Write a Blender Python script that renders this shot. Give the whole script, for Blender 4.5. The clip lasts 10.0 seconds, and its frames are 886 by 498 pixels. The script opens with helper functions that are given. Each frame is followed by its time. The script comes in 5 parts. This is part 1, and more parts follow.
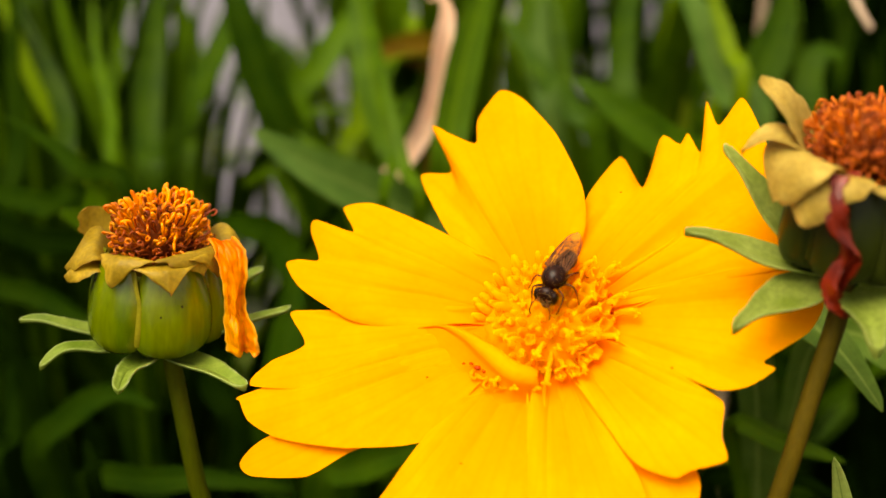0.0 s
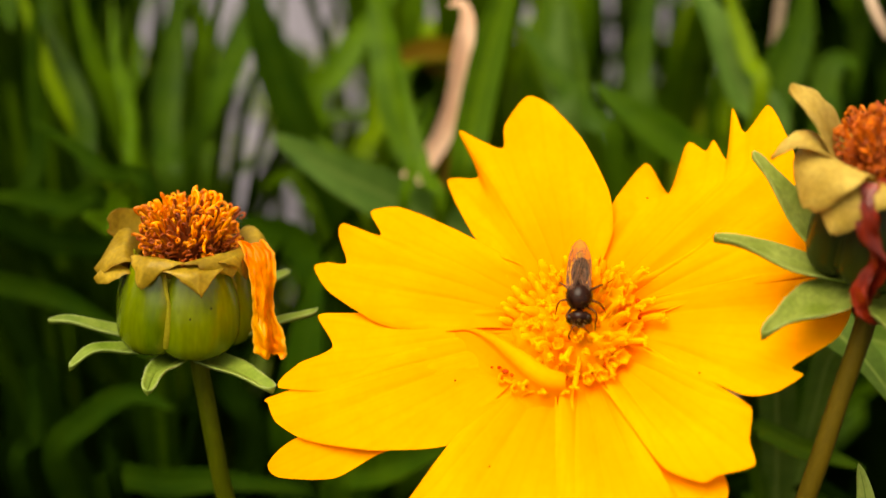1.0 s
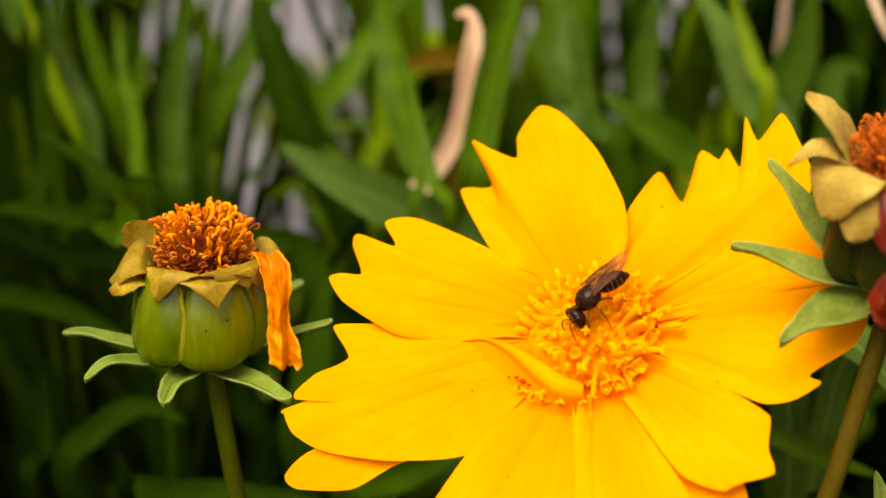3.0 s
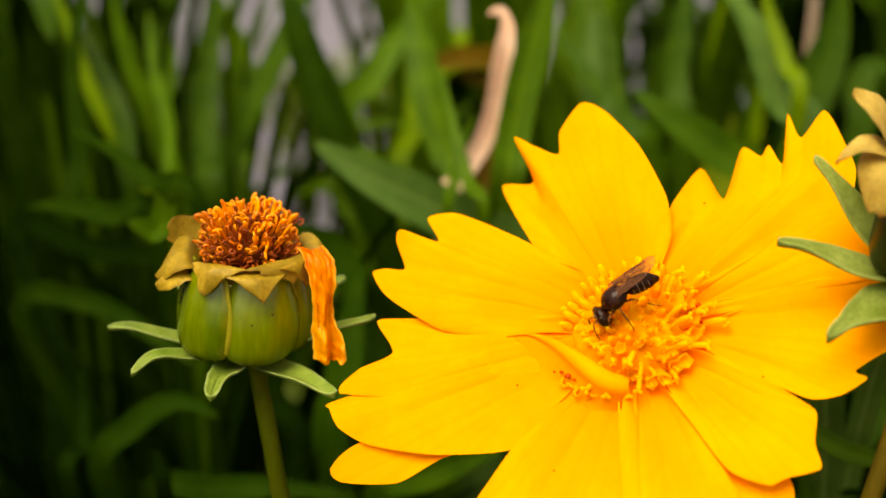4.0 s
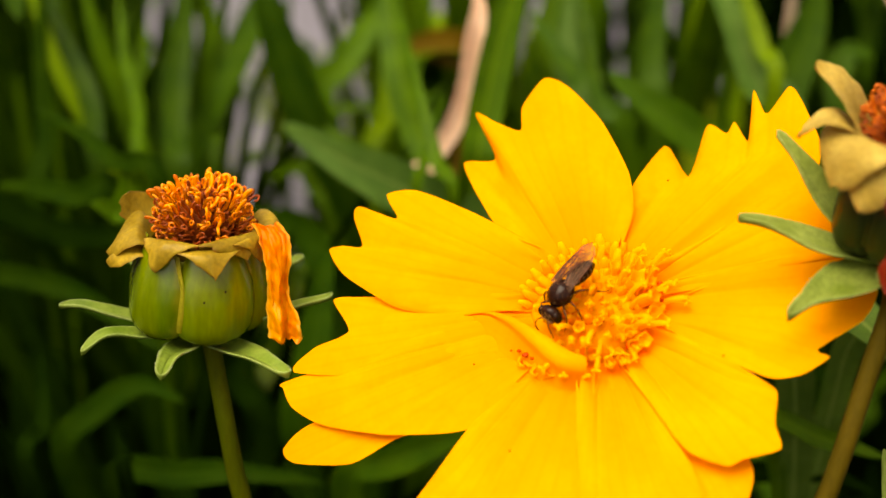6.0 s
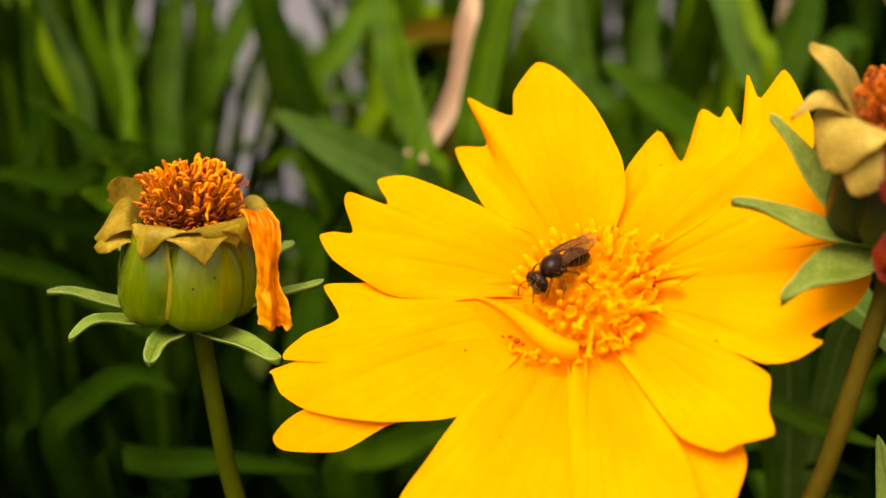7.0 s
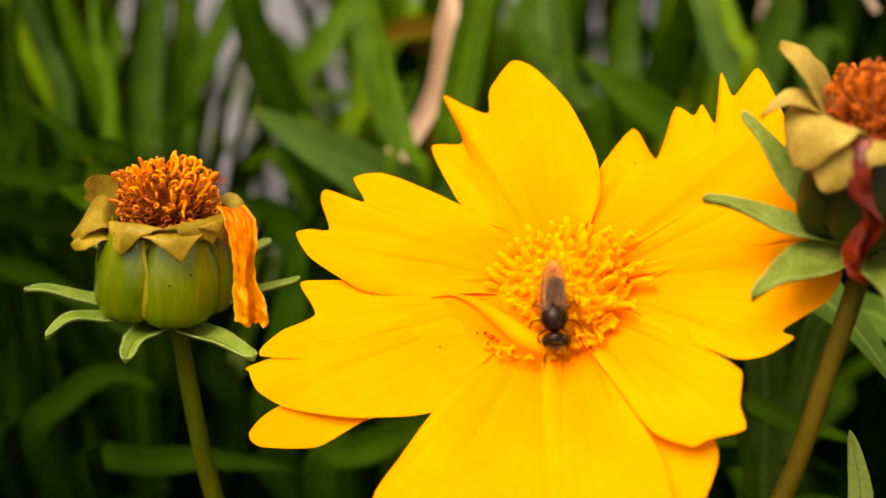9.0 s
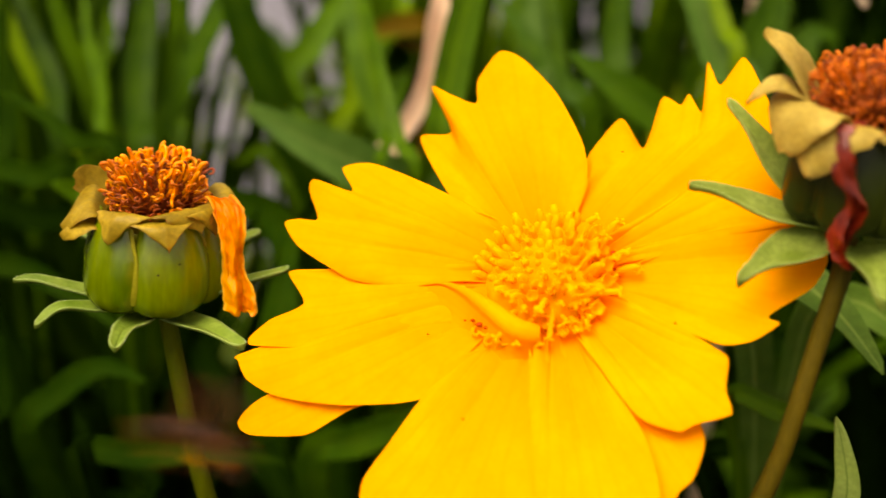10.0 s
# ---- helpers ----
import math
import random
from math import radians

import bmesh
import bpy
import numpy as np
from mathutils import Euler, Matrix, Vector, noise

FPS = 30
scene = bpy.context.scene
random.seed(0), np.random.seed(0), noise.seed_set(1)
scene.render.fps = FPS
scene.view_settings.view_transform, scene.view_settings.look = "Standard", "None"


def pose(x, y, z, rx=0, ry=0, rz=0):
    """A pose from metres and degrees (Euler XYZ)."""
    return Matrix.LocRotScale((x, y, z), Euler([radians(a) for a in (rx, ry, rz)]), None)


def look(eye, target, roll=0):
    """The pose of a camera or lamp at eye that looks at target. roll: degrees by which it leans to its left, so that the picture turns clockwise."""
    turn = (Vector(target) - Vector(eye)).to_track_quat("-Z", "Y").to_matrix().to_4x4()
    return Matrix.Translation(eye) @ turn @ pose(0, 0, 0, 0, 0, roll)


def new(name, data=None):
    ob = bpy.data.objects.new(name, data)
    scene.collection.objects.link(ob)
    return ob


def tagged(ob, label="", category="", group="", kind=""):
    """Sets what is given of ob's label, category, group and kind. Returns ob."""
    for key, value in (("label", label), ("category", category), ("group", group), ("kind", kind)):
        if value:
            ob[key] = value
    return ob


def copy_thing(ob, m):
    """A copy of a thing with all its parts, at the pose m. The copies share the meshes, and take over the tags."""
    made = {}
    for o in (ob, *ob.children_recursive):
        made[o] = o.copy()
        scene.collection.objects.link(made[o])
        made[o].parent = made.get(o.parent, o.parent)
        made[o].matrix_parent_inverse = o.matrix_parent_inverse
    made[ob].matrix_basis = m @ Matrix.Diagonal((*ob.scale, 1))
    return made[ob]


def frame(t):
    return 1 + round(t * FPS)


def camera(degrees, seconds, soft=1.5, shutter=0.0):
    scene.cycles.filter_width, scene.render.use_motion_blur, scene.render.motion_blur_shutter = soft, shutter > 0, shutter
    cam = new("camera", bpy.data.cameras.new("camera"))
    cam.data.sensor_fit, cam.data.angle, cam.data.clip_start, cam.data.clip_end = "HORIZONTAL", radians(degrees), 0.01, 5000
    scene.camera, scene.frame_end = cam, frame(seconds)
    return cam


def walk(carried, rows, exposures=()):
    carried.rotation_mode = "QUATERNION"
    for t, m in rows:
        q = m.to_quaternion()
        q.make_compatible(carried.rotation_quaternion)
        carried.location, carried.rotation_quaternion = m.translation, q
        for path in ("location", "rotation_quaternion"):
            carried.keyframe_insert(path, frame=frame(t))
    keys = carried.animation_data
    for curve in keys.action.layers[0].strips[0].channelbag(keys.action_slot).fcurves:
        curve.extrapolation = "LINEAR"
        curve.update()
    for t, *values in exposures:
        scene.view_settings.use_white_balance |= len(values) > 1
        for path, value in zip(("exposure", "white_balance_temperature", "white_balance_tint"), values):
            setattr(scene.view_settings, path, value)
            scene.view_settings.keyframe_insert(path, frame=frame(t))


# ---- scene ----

# ---- camera ----
cam = camera(40, 10.0, soft=1.5, shutter=0.5)
cam.data.dof.use_dof = True
cam.data.dof.focus_distance = 0.1085
cam.data.dof.aperture_fstop = 17.5
walk(cam, [
    (0.0, pose(0.00000, -0.11400, 0.34200, 68.000, 0.000, 0.000)),
    (0.1, pose(-0.00025, -0.11406, 0.34214, 68.091, -0.066, -0.098)),
    (0.2, pose(-0.00065, -0.11412, 0.34228, 68.182, -0.132, -0.112)),
    (0.3, pose(-0.00093, -0.11424, 0.34229, 68.208, -0.197, -0.197)),
    (0.4, pose(-0.00131, -0.11432, 0.34238, 68.272, -0.263, -0.224)),
    (0.5, pose(-0.00185, -0.11443, 0.34239, 68.296, -0.329, -0.168)),
    (0.6, pose(-0.00194, -0.11454, 0.34219, 68.214, -0.336, -0.082)),
    (0.7, pose(-0.00198, -0.11472, 0.34181, 68.040, -0.343, -0.025)),
    (0.8, pose(-0.00218, -0.11464, 0.34212, 68.221, -0.351, 0.117)),
    (0.9, pose(-0.00225, -0.11463, 0.34222, 68.298, -0.358, 0.189)),
    (1.0, pose(-0.00232, -0.11470, 0.34212, 68.269, -0.365, 0.261)),
    (1.1, pose(-0.00233, -0.11471, 0.34147, 68.029, -0.321, 0.181)),
    (1.2, pose(-0.00248, -0.11464, 0.34104, 67.907, -0.277, 0.171)),
    (1.3, pose(-0.00261, -0.11432, 0.34122, 68.102, -0.233, 0.149)),
    (1.4, pose(-0.00271, -0.11405, 0.34127, 68.232, -0.189, 0.112)),
    (1.5, pose(-0.00289, -0.11395, 0.34089, 68.137, -0.145, 0.116)),
    (1.6, pose(-0.00300, -0.11386, 0.34079, 68.052, -0.091, 0.233)),
    (1.7, pose(-0.00315, -0.11374, 0.34074, 67.994, -0.038, 0.378)),
    (1.8, pose(-0.00318, -0.11360, 0.34076, 67.975, 0.016, 0.454)),
    (1.9, pose(-0.00310, -0.11343, 0.34084, 67.984, 0.069, 0.474)),
    (2.0, pose(-0.00292, -0.11319, 0.34109, 68.084, 0.123, 0.440)),
    (2.1, pose(-0.00294, -0.11329, 0.34134, 68.211, 0.107, 0.340)),
    (2.2, pose(-0.00291, -0.11338, 0.34160, 68.338, 0.092, 0.212)),
    (3.3, pose(-0.00478, -0.11529, 0.34232, 68.649, -0.082, -0.037)),
    (3.4, pose(-0.00507, -0.11549, 0.34232, 68.643, -0.097, 0.004)),
    (3.5, pose(-0.00542, -0.11564, 0.34245, 68.703, -0.113, 0.073)),
    (3.6, pose(-0.00570, -0.11565, 0.34224, 68.623, -0.093, 0.135)),
    (3.7, pose(-0.00651, -0.11554, 0.34234, 68.712, -0.073, 0.478)),
    (3.8, pose(-0.00689, -0.11538, 0.34259, 68.870, -0.054, 0.598)),
    (3.9, pose(-0.00690, -0.11541, 0.34233, 68.766, -0.034, 0.519)),
    (4.0, pose(-0.00704, -0.11543, 0.34209, 68.674, -0.014, 0.510)),
    (4.1, pose(-0.00685, -0.11544, 0.34179, 68.601, -0.055, 0.467)),
    (4.2, pose(-0.00655, -0.11534, 0.34176, 68.675, -0.096, 0.369)),
    (4.3, pose(-0.00633, -0.11537, 0.34141, 68.576, -0.136, 0.312)),
    (4.4, pose(-0.00630, -0.11527, 0.34138, 68.648, -0.177, 0.353)),
    (4.5, pose(-0.00619, -0.11531, 0.34100, 68.536, -0.218, 0.352)),
    (4.6, pose(-0.00607, -0.11527, 0.34096, 68.600, -0.237, 0.417)),
    (4.7, pose(-0.00576, -0.11538, 0.34051, 68.455, -0.256, 0.383)),
    (4.8, pose(-0.00546, -0.11536, 0.34040, 68.481, -0.276, 0.350)),
    (4.9, pose(-0.00524, -0.11526, 0.34051, 68.625, -0.295, 0.360)),
    (5.0, pose(-0.00496, -0.11525, 0.34037, 68.638, -0.314, 0.341)),
    (5.1, pose(-0.00448, -0.11516, 0.33999, 68.440, -0.321, 0.187)),
    (5.2, pose(-0.00416, -0.11502, 0.33974, 68.307, -0.328, 0.118)),
    (5.3, pose(-0.00402, -0.11486, 0.33956, 68.213, -0.336, 0.147)),
    (5.4, pose(-0.00382, -0.11456, 0.33971, 68.290, -0.343, 0.135)),
    (5.5, pose(-0.00363, -0.11442, 0.33946, 68.157, -0.350, 0.136)),
    (5.6, pose(-0.00371, -0.11423, 0.33968, 68.292, -0.349, 0.182)),
    (5.7, pose(-0.00387, -0.11408, 0.33982, 68.388, -0.348, 0.270)),
    (6.8, pose(-0.00377, -0.11313, 0.33950, 68.452, -0.336, 0.270)),
    (6.9, pose(-0.00356, -0.11302, 0.33955, 68.497, -0.335, 0.163)),
    (7.0, pose(-0.00339, -0.11323, 0.33877, 68.111, -0.334, 0.082)),
    (7.1, pose(-0.00331, -0.11318, 0.33898, 68.266, -0.361, 0.068)),
    (7.2, pose(-0.00323, -0.11301, 0.33948, 68.577, -0.389, 0.054)),
    (7.3, pose(-0.00312, -0.11303, 0.33949, 68.628, -0.416, 0.026)),
    (7.4, pose(-0.00306, -0.11323, 0.33907, 68.456, -0.444, 0.024)),
    (7.5, pose(-0.00286, -0.11346, 0.33858, 68.246, -0.471, -0.048)),
    (7.6, pose(-0.00270, -0.11345, 0.33860, 68.162, -0.476, -0.162)),
    (7.7, pose(-0.00257, -0.11333, 0.33886, 68.209, -0.482, -0.262)),
    (7.8, pose(-0.00249, -0.11328, 0.33898, 68.177, -0.487, -0.334)),
    (7.9, pose(-0.00254, -0.11330, 0.33889, 68.040, -0.493, -0.338)),
    (8.0, pose(-0.00267, -0.11319, 0.33915, 68.085, -0.498, -0.300)),
    (8.1, pose(-0.00267, -0.11313, 0.33942, 68.195, -0.520, -0.462)),
    (8.2, pose(-0.00290, -0.11319, 0.33939, 68.146, -0.542, -0.500)),
    (8.3, pose(-0.00307, -0.11329, 0.33924, 68.033, -0.564, -0.565)),
    (8.4, pose(-0.00320, -0.11331, 0.33931, 68.037, -0.586, -0.658)),
    (8.5, pose(-0.00359, -0.11331, 0.33942, 68.066, -0.608, -0.613)),
    (8.6, pose(-0.00333, -0.11341, 0.33931, 68.094, -0.585, -0.577)),
    (8.7, pose(-0.00304, -0.11358, 0.33903, 68.031, -0.562, -0.556)),
    (8.8, pose(-0.00288, -0.11375, 0.33877, 67.981, -0.538, -0.466)),
    (8.9, pose(-0.00263, -0.11382, 0.33874, 68.048, -0.515, -0.430)),
    (9.0, pose(-0.00226, -0.11388, 0.33873, 68.129, -0.492, -0.450)),
    (9.1, pose(-0.00213, -0.11402, 0.33833, 68.026, -0.490, -0.529)),
    (9.2, pose(-0.00225, -0.11397, 0.33839, 68.171, -0.488, -0.483)),
    (9.3, pose(-0.00220, -0.11393, 0.33841, 68.290, -0.486, -0.520)),
    (9.4, pose(-0.00219, -0.11396, 0.33828, 68.330, -0.484, -0.543)),
    (9.5, pose(-0.00211, -0.11415, 0.33775, 68.162, -0.482, -0.595)),
    (9.6, pose(-0.00215, -0.11431, 0.33761, 68.113, -0.472, -0.535)),
    (9.7, pose(-0.00209, -0.11436, 0.33776, 68.208, -0.462, -0.529)),
    (9.8, pose(-0.00195, -0.11438, 0.33800, 68.356, -0.453, -0.564)),
    (9.9, pose(-0.00194, -0.11455, 0.33784, 68.294, -0.443, -0.532)),
    (10.0, pose(-0.00157, -0.11471, 0.33772, 68.252, -0.433, -0.689)),
], exposures=[(0.0, 1.14, 8000, 7), (10.0, 1.14, 8000, 7)])

# ---- light: bright hazy sky, veiled sun high on the front left ----
world = bpy.data.worlds.new("sky")
scene.world = world
world.use_nodes = True
wn = world.node_tree.nodes
sky = wn.new("ShaderNodeTexSky")
sky.sky_type = "NISHITA"
sky.sun_disc = False
sky.sun_elevation = radians(63)
sky.sun_rotation = radians(225)
sky.dust_density = 4.0
haze = wn.new("ShaderNodeHueSaturation")
haze.inputs["Saturation"].default_value = 0.10
wn["Background"].inputs["Strength"].default_value = 0.118
world.node_tree.links.new(sky.outputs[0], haze.inputs["Color"])
world.node_tree.links.new(haze.outputs[0], wn["Background"].inputs["Color"])

sun_data = bpy.data.lights.new("sun", "SUN")
sun_data.energy = 2.2
sun_data.angle = radians(45)
sun_data.color = (1.0, 0.93, 0.80)
sun = new("sun", sun_data)
sun.matrix_world = look((-0.50, -0.50, 1.7), (0, 0, 0.3))

# ---- materials ----
MM = 0.001


def material(name, colour, colour2, rough=0.5, scale=900.0, thin=0.0, bump=0.15, stretch=(1, 1, 1), fine=5000.0,
             contrast=(0.35, 0.7), per_object=0.0, spec=0.4, coat=0.0, grain=0.13):
    """Two colours mixed by coarse noise, fine grain over it, relief from both; thin: share of light let through."""
    m = bpy.data.materials.new(name)
    m.use_nodes = True
    nt = m.node_tree
    n, link = nt.nodes, nt.links.new
    b = n["Principled BSDF"]
    tc, mp = n.new("ShaderNodeTexCoord"), n.new("ShaderNodeMapping")
    mp.inputs["Scale"].default_value = stretch
    link(tc.outputs["Object"], mp.inputs["Vector"])
    big, small = n.new("ShaderNodeTexNoise"), n.new("ShaderNodeTexNoise")
    big.inputs["Scale"].default_value, small.inputs["Scale"].default_value = scale, fine
    big.inputs["Detail"].default_value = 4.0
    link(mp.outputs[0], big.inputs["Vector"]), link(mp.outputs[0], small.inputs["Vector"])
    ramp = n.new("ShaderNodeMapRange")
    ramp.inputs["From Min"].default_value, ramp.inputs["From Max"].default_value = contrast
    link(big.outputs["Fac"], ramp.inputs["Value"])
    mix = n.new("ShaderNodeMix")
    mix.data_type = "RGBA"
    mix.inputs["A"].default_value, mix.inputs["B"].default_value = (*colour, 1), (*colour2, 1)
    link(ramp.outputs[0], mix.inputs["Factor"])
    hsv = n.new("ShaderNodeHueSaturation")
    link(mix.outputs["Result"], hsv.inputs["Color"])
    val = n.new("ShaderNodeMapRange")
    val.inputs["To Min"].default_value, val.inputs["To Max"].default_value = 1 - grain, 1 + grain
    val.inputs["From Min"].default_value, val.inputs["From Max"].default_value = 0.3, 0.7
    link(small.outputs["Fac"], val.inputs["Value"])
    out_val = val.outputs[0]
    if per_object:
        info, rng, mul = n.new("ShaderNodeObjectInfo"), n.new("ShaderNodeMapRange"), n.new("ShaderNodeMath")
        rng.inputs["To Min"].default_value, rng.inputs["To Max"].default_value = 1 - per_object, 1 + per_object
        link(info.outputs["Random"], rng.inputs["Value"])
        mul.operation = "MULTIPLY"
        link(rng.outputs[0], mul.inputs[0]), link(out_val, mul.inputs[1])
        out_val = mul.outputs[0]
    link(out_val, hsv.inputs["Value"])
    link(hsv.outputs[0], b.inputs["Base Color"])
    b.inputs["Roughness"].default_value = rough
    b.inputs["Specular IOR Level"].default_value = spec
    b.inputs["Coat Weight"].default_value = coat
    add, bmp = n.new("ShaderNodeMath"), n.new("ShaderNodeBump")
    add.operation = "MULTIPLY_ADD"
    add.inputs[1].default_value = 0.35
    link(small.outputs["Fac"], add.inputs[0]), link(big.outputs["Fac"], add.inputs[2])
    bmp.inputs["Strength"].default_value, bmp.inputs["Distance"].default_value = bump, 0.0004
    link(add.outputs[0], bmp.inputs["Height"])
    link(bmp.outputs[0], b.inputs["Normal"])
    if thin:
        tr, ms = n.new("ShaderNodeBsdfTranslucent"), n.new("ShaderNodeMixShader")
        link(hsv.outputs[0], tr.inputs["Color"])
        ms.inputs["Fac"].default_value = thin
        link(b.outputs[0], ms.inputs[1]), link(tr.outputs[0], ms.inputs[2])
        link(ms.outputs[0], n["Material Output"].inputs["Surface"])
    return m


def leaf_material(name, dark, light, rib, rough=0.5, thin=0.22, spec=0.05):
    """Blade with a pale midrib and faint side veins, laid out along the blade by its UV map."""
    m = material(name, dark, light, rough, 260.0, thin, 0.2, (1, 1, 1), 2600.0, (0.3, 0.75), 0.25, spec)
    nt = m.node_tree
    n, link = nt.nodes, nt.links.new
    uv, sep = n.new("ShaderNodeUVMap"), n.new("ShaderNodeSeparateXYZ")
    link(uv.outputs[0], sep.inputs[0])
    off, ab, rng = n.new("ShaderNodeMath"), n.new("ShaderNodeMath"), n.new("ShaderNodeMapRange")
    off.operation, ab.operation = "SUBTRACT", "ABSOLUTE"
    off.inputs[1].default_value = 0.5
    link(sep.outputs[0], off.inputs[0]), link(off.outputs[0], ab.inputs[0])
    rng.inputs["From Min"].default_value, rng.inputs["From Max"].default_value = 0.02, 0.07
    rng.inputs["To Min"].default_value, rng.inputs["To Max"].default_value = 0.75, 0.0
    link(ab.outputs[0], rng.inputs["Value"])
    wave = n.new("ShaderNodeTexWave")
    wave.wave_type, wave.bands_direction = "BANDS", "X"
    wave.inputs["Scale"].default_value, wave.inputs["Distortion"].default_value = 3.2, 1.5
    link(uv.outputs[0], wave.inputs["Vector"])
    wr = n.new("ShaderNodeMapRange")
    wr.inputs["From Min"].default_value, wr.inputs["From Max"].default_value = 0.6, 1.0
    wr.inputs["To Max"].default_value = 0.22
    link(wave.outputs["Fac"], wr.inputs["Value"])
    mx = n.new("ShaderNodeMath")
    mx.operation = "MAXIMUM"
    link(rng.outputs[0], mx.inputs[0]), link(wr.outputs[0], mx.inputs[1])
    mix = n.new("ShaderNodeMix")
    mix.data_type = "RGBA"
    mix.inputs["B"].default_value = (*rib, 1)
    hsv = next(k for k in n if k.bl_idname == "ShaderNodeHueSaturation")
    targets = [k.to_socket for k in hsv.outputs[0].links]
    link(hsv.outputs[0], mix.inputs["A"]), link(mx.outputs[0], mix.inputs["Factor"])
    for s in targets:
        link(mix.outputs["Result"], s)
    return m


def rimmed(m, colour, inner=0.72, outer=0.96, share=0.9, tip=0.0):
    """Gives a sheet material a differently coloured margin along its two long edges and, where tip is set, a stained end."""
    n, link = m.node_tree.nodes, m.node_tree.links.new
    uv, sep, tex = n.new("ShaderNodeUVMap"), n.new("ShaderNodeSeparateXYZ"), n.new("ShaderNodeTexNoise")
    link(uv.outputs[0], sep.inputs[0])
    across, ab = n.new("ShaderNodeMath"), n.new("ShaderNodeMath")
    across.operation, ab.operation = "MULTIPLY_ADD", "ABSOLUTE"
    across.inputs[1].default_value, across.inputs[2].default_value = 2.0, -1.0
    link(sep.outputs[0], across.inputs[0]), link(across.outputs[0], ab.inputs[0])
    tex.inputs["Scale"].default_value = 700.0
    tc, wob = n.new("ShaderNodeTexCoord"), n.new("ShaderNodeMath")
    link(tc.outputs["Object"], tex.inputs["Vector"])
    wob.operation = "MULTIPLY_ADD"
    wob.inputs[1].default_value = 0.30
    link(tex.outputs["Fac"], wob.inputs[0]), link(ab.outputs[0], wob.inputs[2])
    rng = n.new("ShaderNodeMapRange")
    rng.inputs["From Min"].default_value, rng.inputs["From Max"].default_value = inner + 0.15, outer + 0.15
    rng.inputs["To Max"].default_value = share
    link(wob.outputs[0], rng.inputs["Value"])
    fac = rng.outputs[0]
    if tip:
        end, most = n.new("ShaderNodeMapRange"), n.new("ShaderNodeMath")
        end.inputs["From Min"].default_value, end.inputs["From Max"].default_value = 1 - tip, 1.0
        end.inputs["To Max"].default_value = share
        most.operation = "MAXIMUM"
        link(sep.outputs[1], end.inputs["Value"]), link(end.outputs[0], most.inputs[0]), link(fac, most.inputs[1])
        fac = most.outputs[0]
    mix = n.new("ShaderNodeMix")
    mix.data_type = "RGBA"
    mix.inputs["B"].default_value = (*colour, 1)
    hsv = next(k for k in n if k.bl_idname == "ShaderNodeHueSaturation")
    targets = [k.to_socket for k in hsv.outputs[0].links]
    link(hsv.outputs[0], mix.inputs["A"]), link(fac, mix.inputs["Factor"])
    for t in targets:
        link(mix.outputs["Result"], t)
    return m


def petal_material():
    """Yellow with faint lengthwise veins, deeper orange at the foot from pigment and painted shade."""
    m = material("petal_yellow", (0.95, 0.337, 0.0), (0.95, 0.380, 0.0), 0.7, 220, 0.36, 0.04, (1, 1, 1), 1800, (0.3, 0.7), 0.015, 0.05, grain=0.02)
    n, link = m.node_tree.nodes, m.node_tree.links.new
    uv, wave = n.new("ShaderNodeUVMap"), n.new("ShaderNodeTexWave")
    wave.wave_type, wave.bands_direction = "BANDS", "X"
    wave.inputs["Scale"].default_value, wave.inputs["Distortion"].default_value = 4.0, 2.5
    wave.inputs["Detail"].default_value, wave.inputs["Detail Scale"].default_value = 2.0, 0.6
    link(uv.outputs[0], wave.inputs["Vector"])
    rng = n.new("ShaderNodeMapRange")
    rng.inputs["From Min"].default_value, rng.inputs["From Max"].default_value = 0.75, 1.0
    rng.inputs["To Max"].default_value = 0.18
    link(wave.outputs["Fac"], rng.inputs["Value"])
    mix = n.new("ShaderNodeMix")
    mix.data_type = "RGBA"
    mix.inputs["B"].default_value = (0.93, 0.285, 0.0, 1)
    hsv = next(k for k in n if k.bl_idname == "ShaderNodeHueSaturation")
    targets = [k.to_socket for k in hsv.outputs[0].links]
    link(hsv.outputs[0], mix.inputs["A"]), link(rng.outputs[0], mix.inputs["Factor"])
    # orange toward the foot: some pigment, some shade beside the disc put into colour
    sep, foot, deep = n.new("ShaderNodeSeparateXYZ"), n.new("ShaderNodeMapRange"), n.new("ShaderNodeMix")
    link(uv.outputs[0], sep.inputs[0]), link(sep.outputs[1], foot.inputs["Value"])
    foot.inputs["From Min"].default_value, foot.inputs["From Max"].default_value = 0.08, 0.66
    foot.inputs["To Min"].default_value, foot.inputs["To Max"].default_value = 0.75, 0.0
    deep.data_type = "RGBA"
    deep.inputs["B"].default_value = (0.95, 0.245, 0.0, 1)
    link(mix.outputs["Result"], deep.inputs["A"]), link(foot.outputs[0], deep.inputs["Factor"])
    for s in targets:
        link(deep.outputs["Result"], s)
    return m


M_PETAL = petal_material()
M_FLORET = material("floret_yellow", (0.95, 0.56, 0.0), (0.95, 0.66, 0.0), 0.6, 900, 0.70, 0.05, (1, 1, 1), 4000, (0.3, 0.7), 0.05, 0.05, grain=0.03)
M_FLORET_DEEP = material("floret_orange", (0.95, 0.46, 0.0), (0.95, 0.56, 0.0), 0.6, 900, 0.66, 0.05, (1, 1, 1), 4000, (0.3, 0.7), 0.05, 0.05, grain=0.03)
M_DISC = material("disc_orange", (0.95, 0.30, 0.0), (0.95, 0.44, 0.0), 0.6, 500, 0.5, 0.05, (1, 1, 1), 4000, (0.35, 0.65), 0.0, 0.05, grain=0.03)
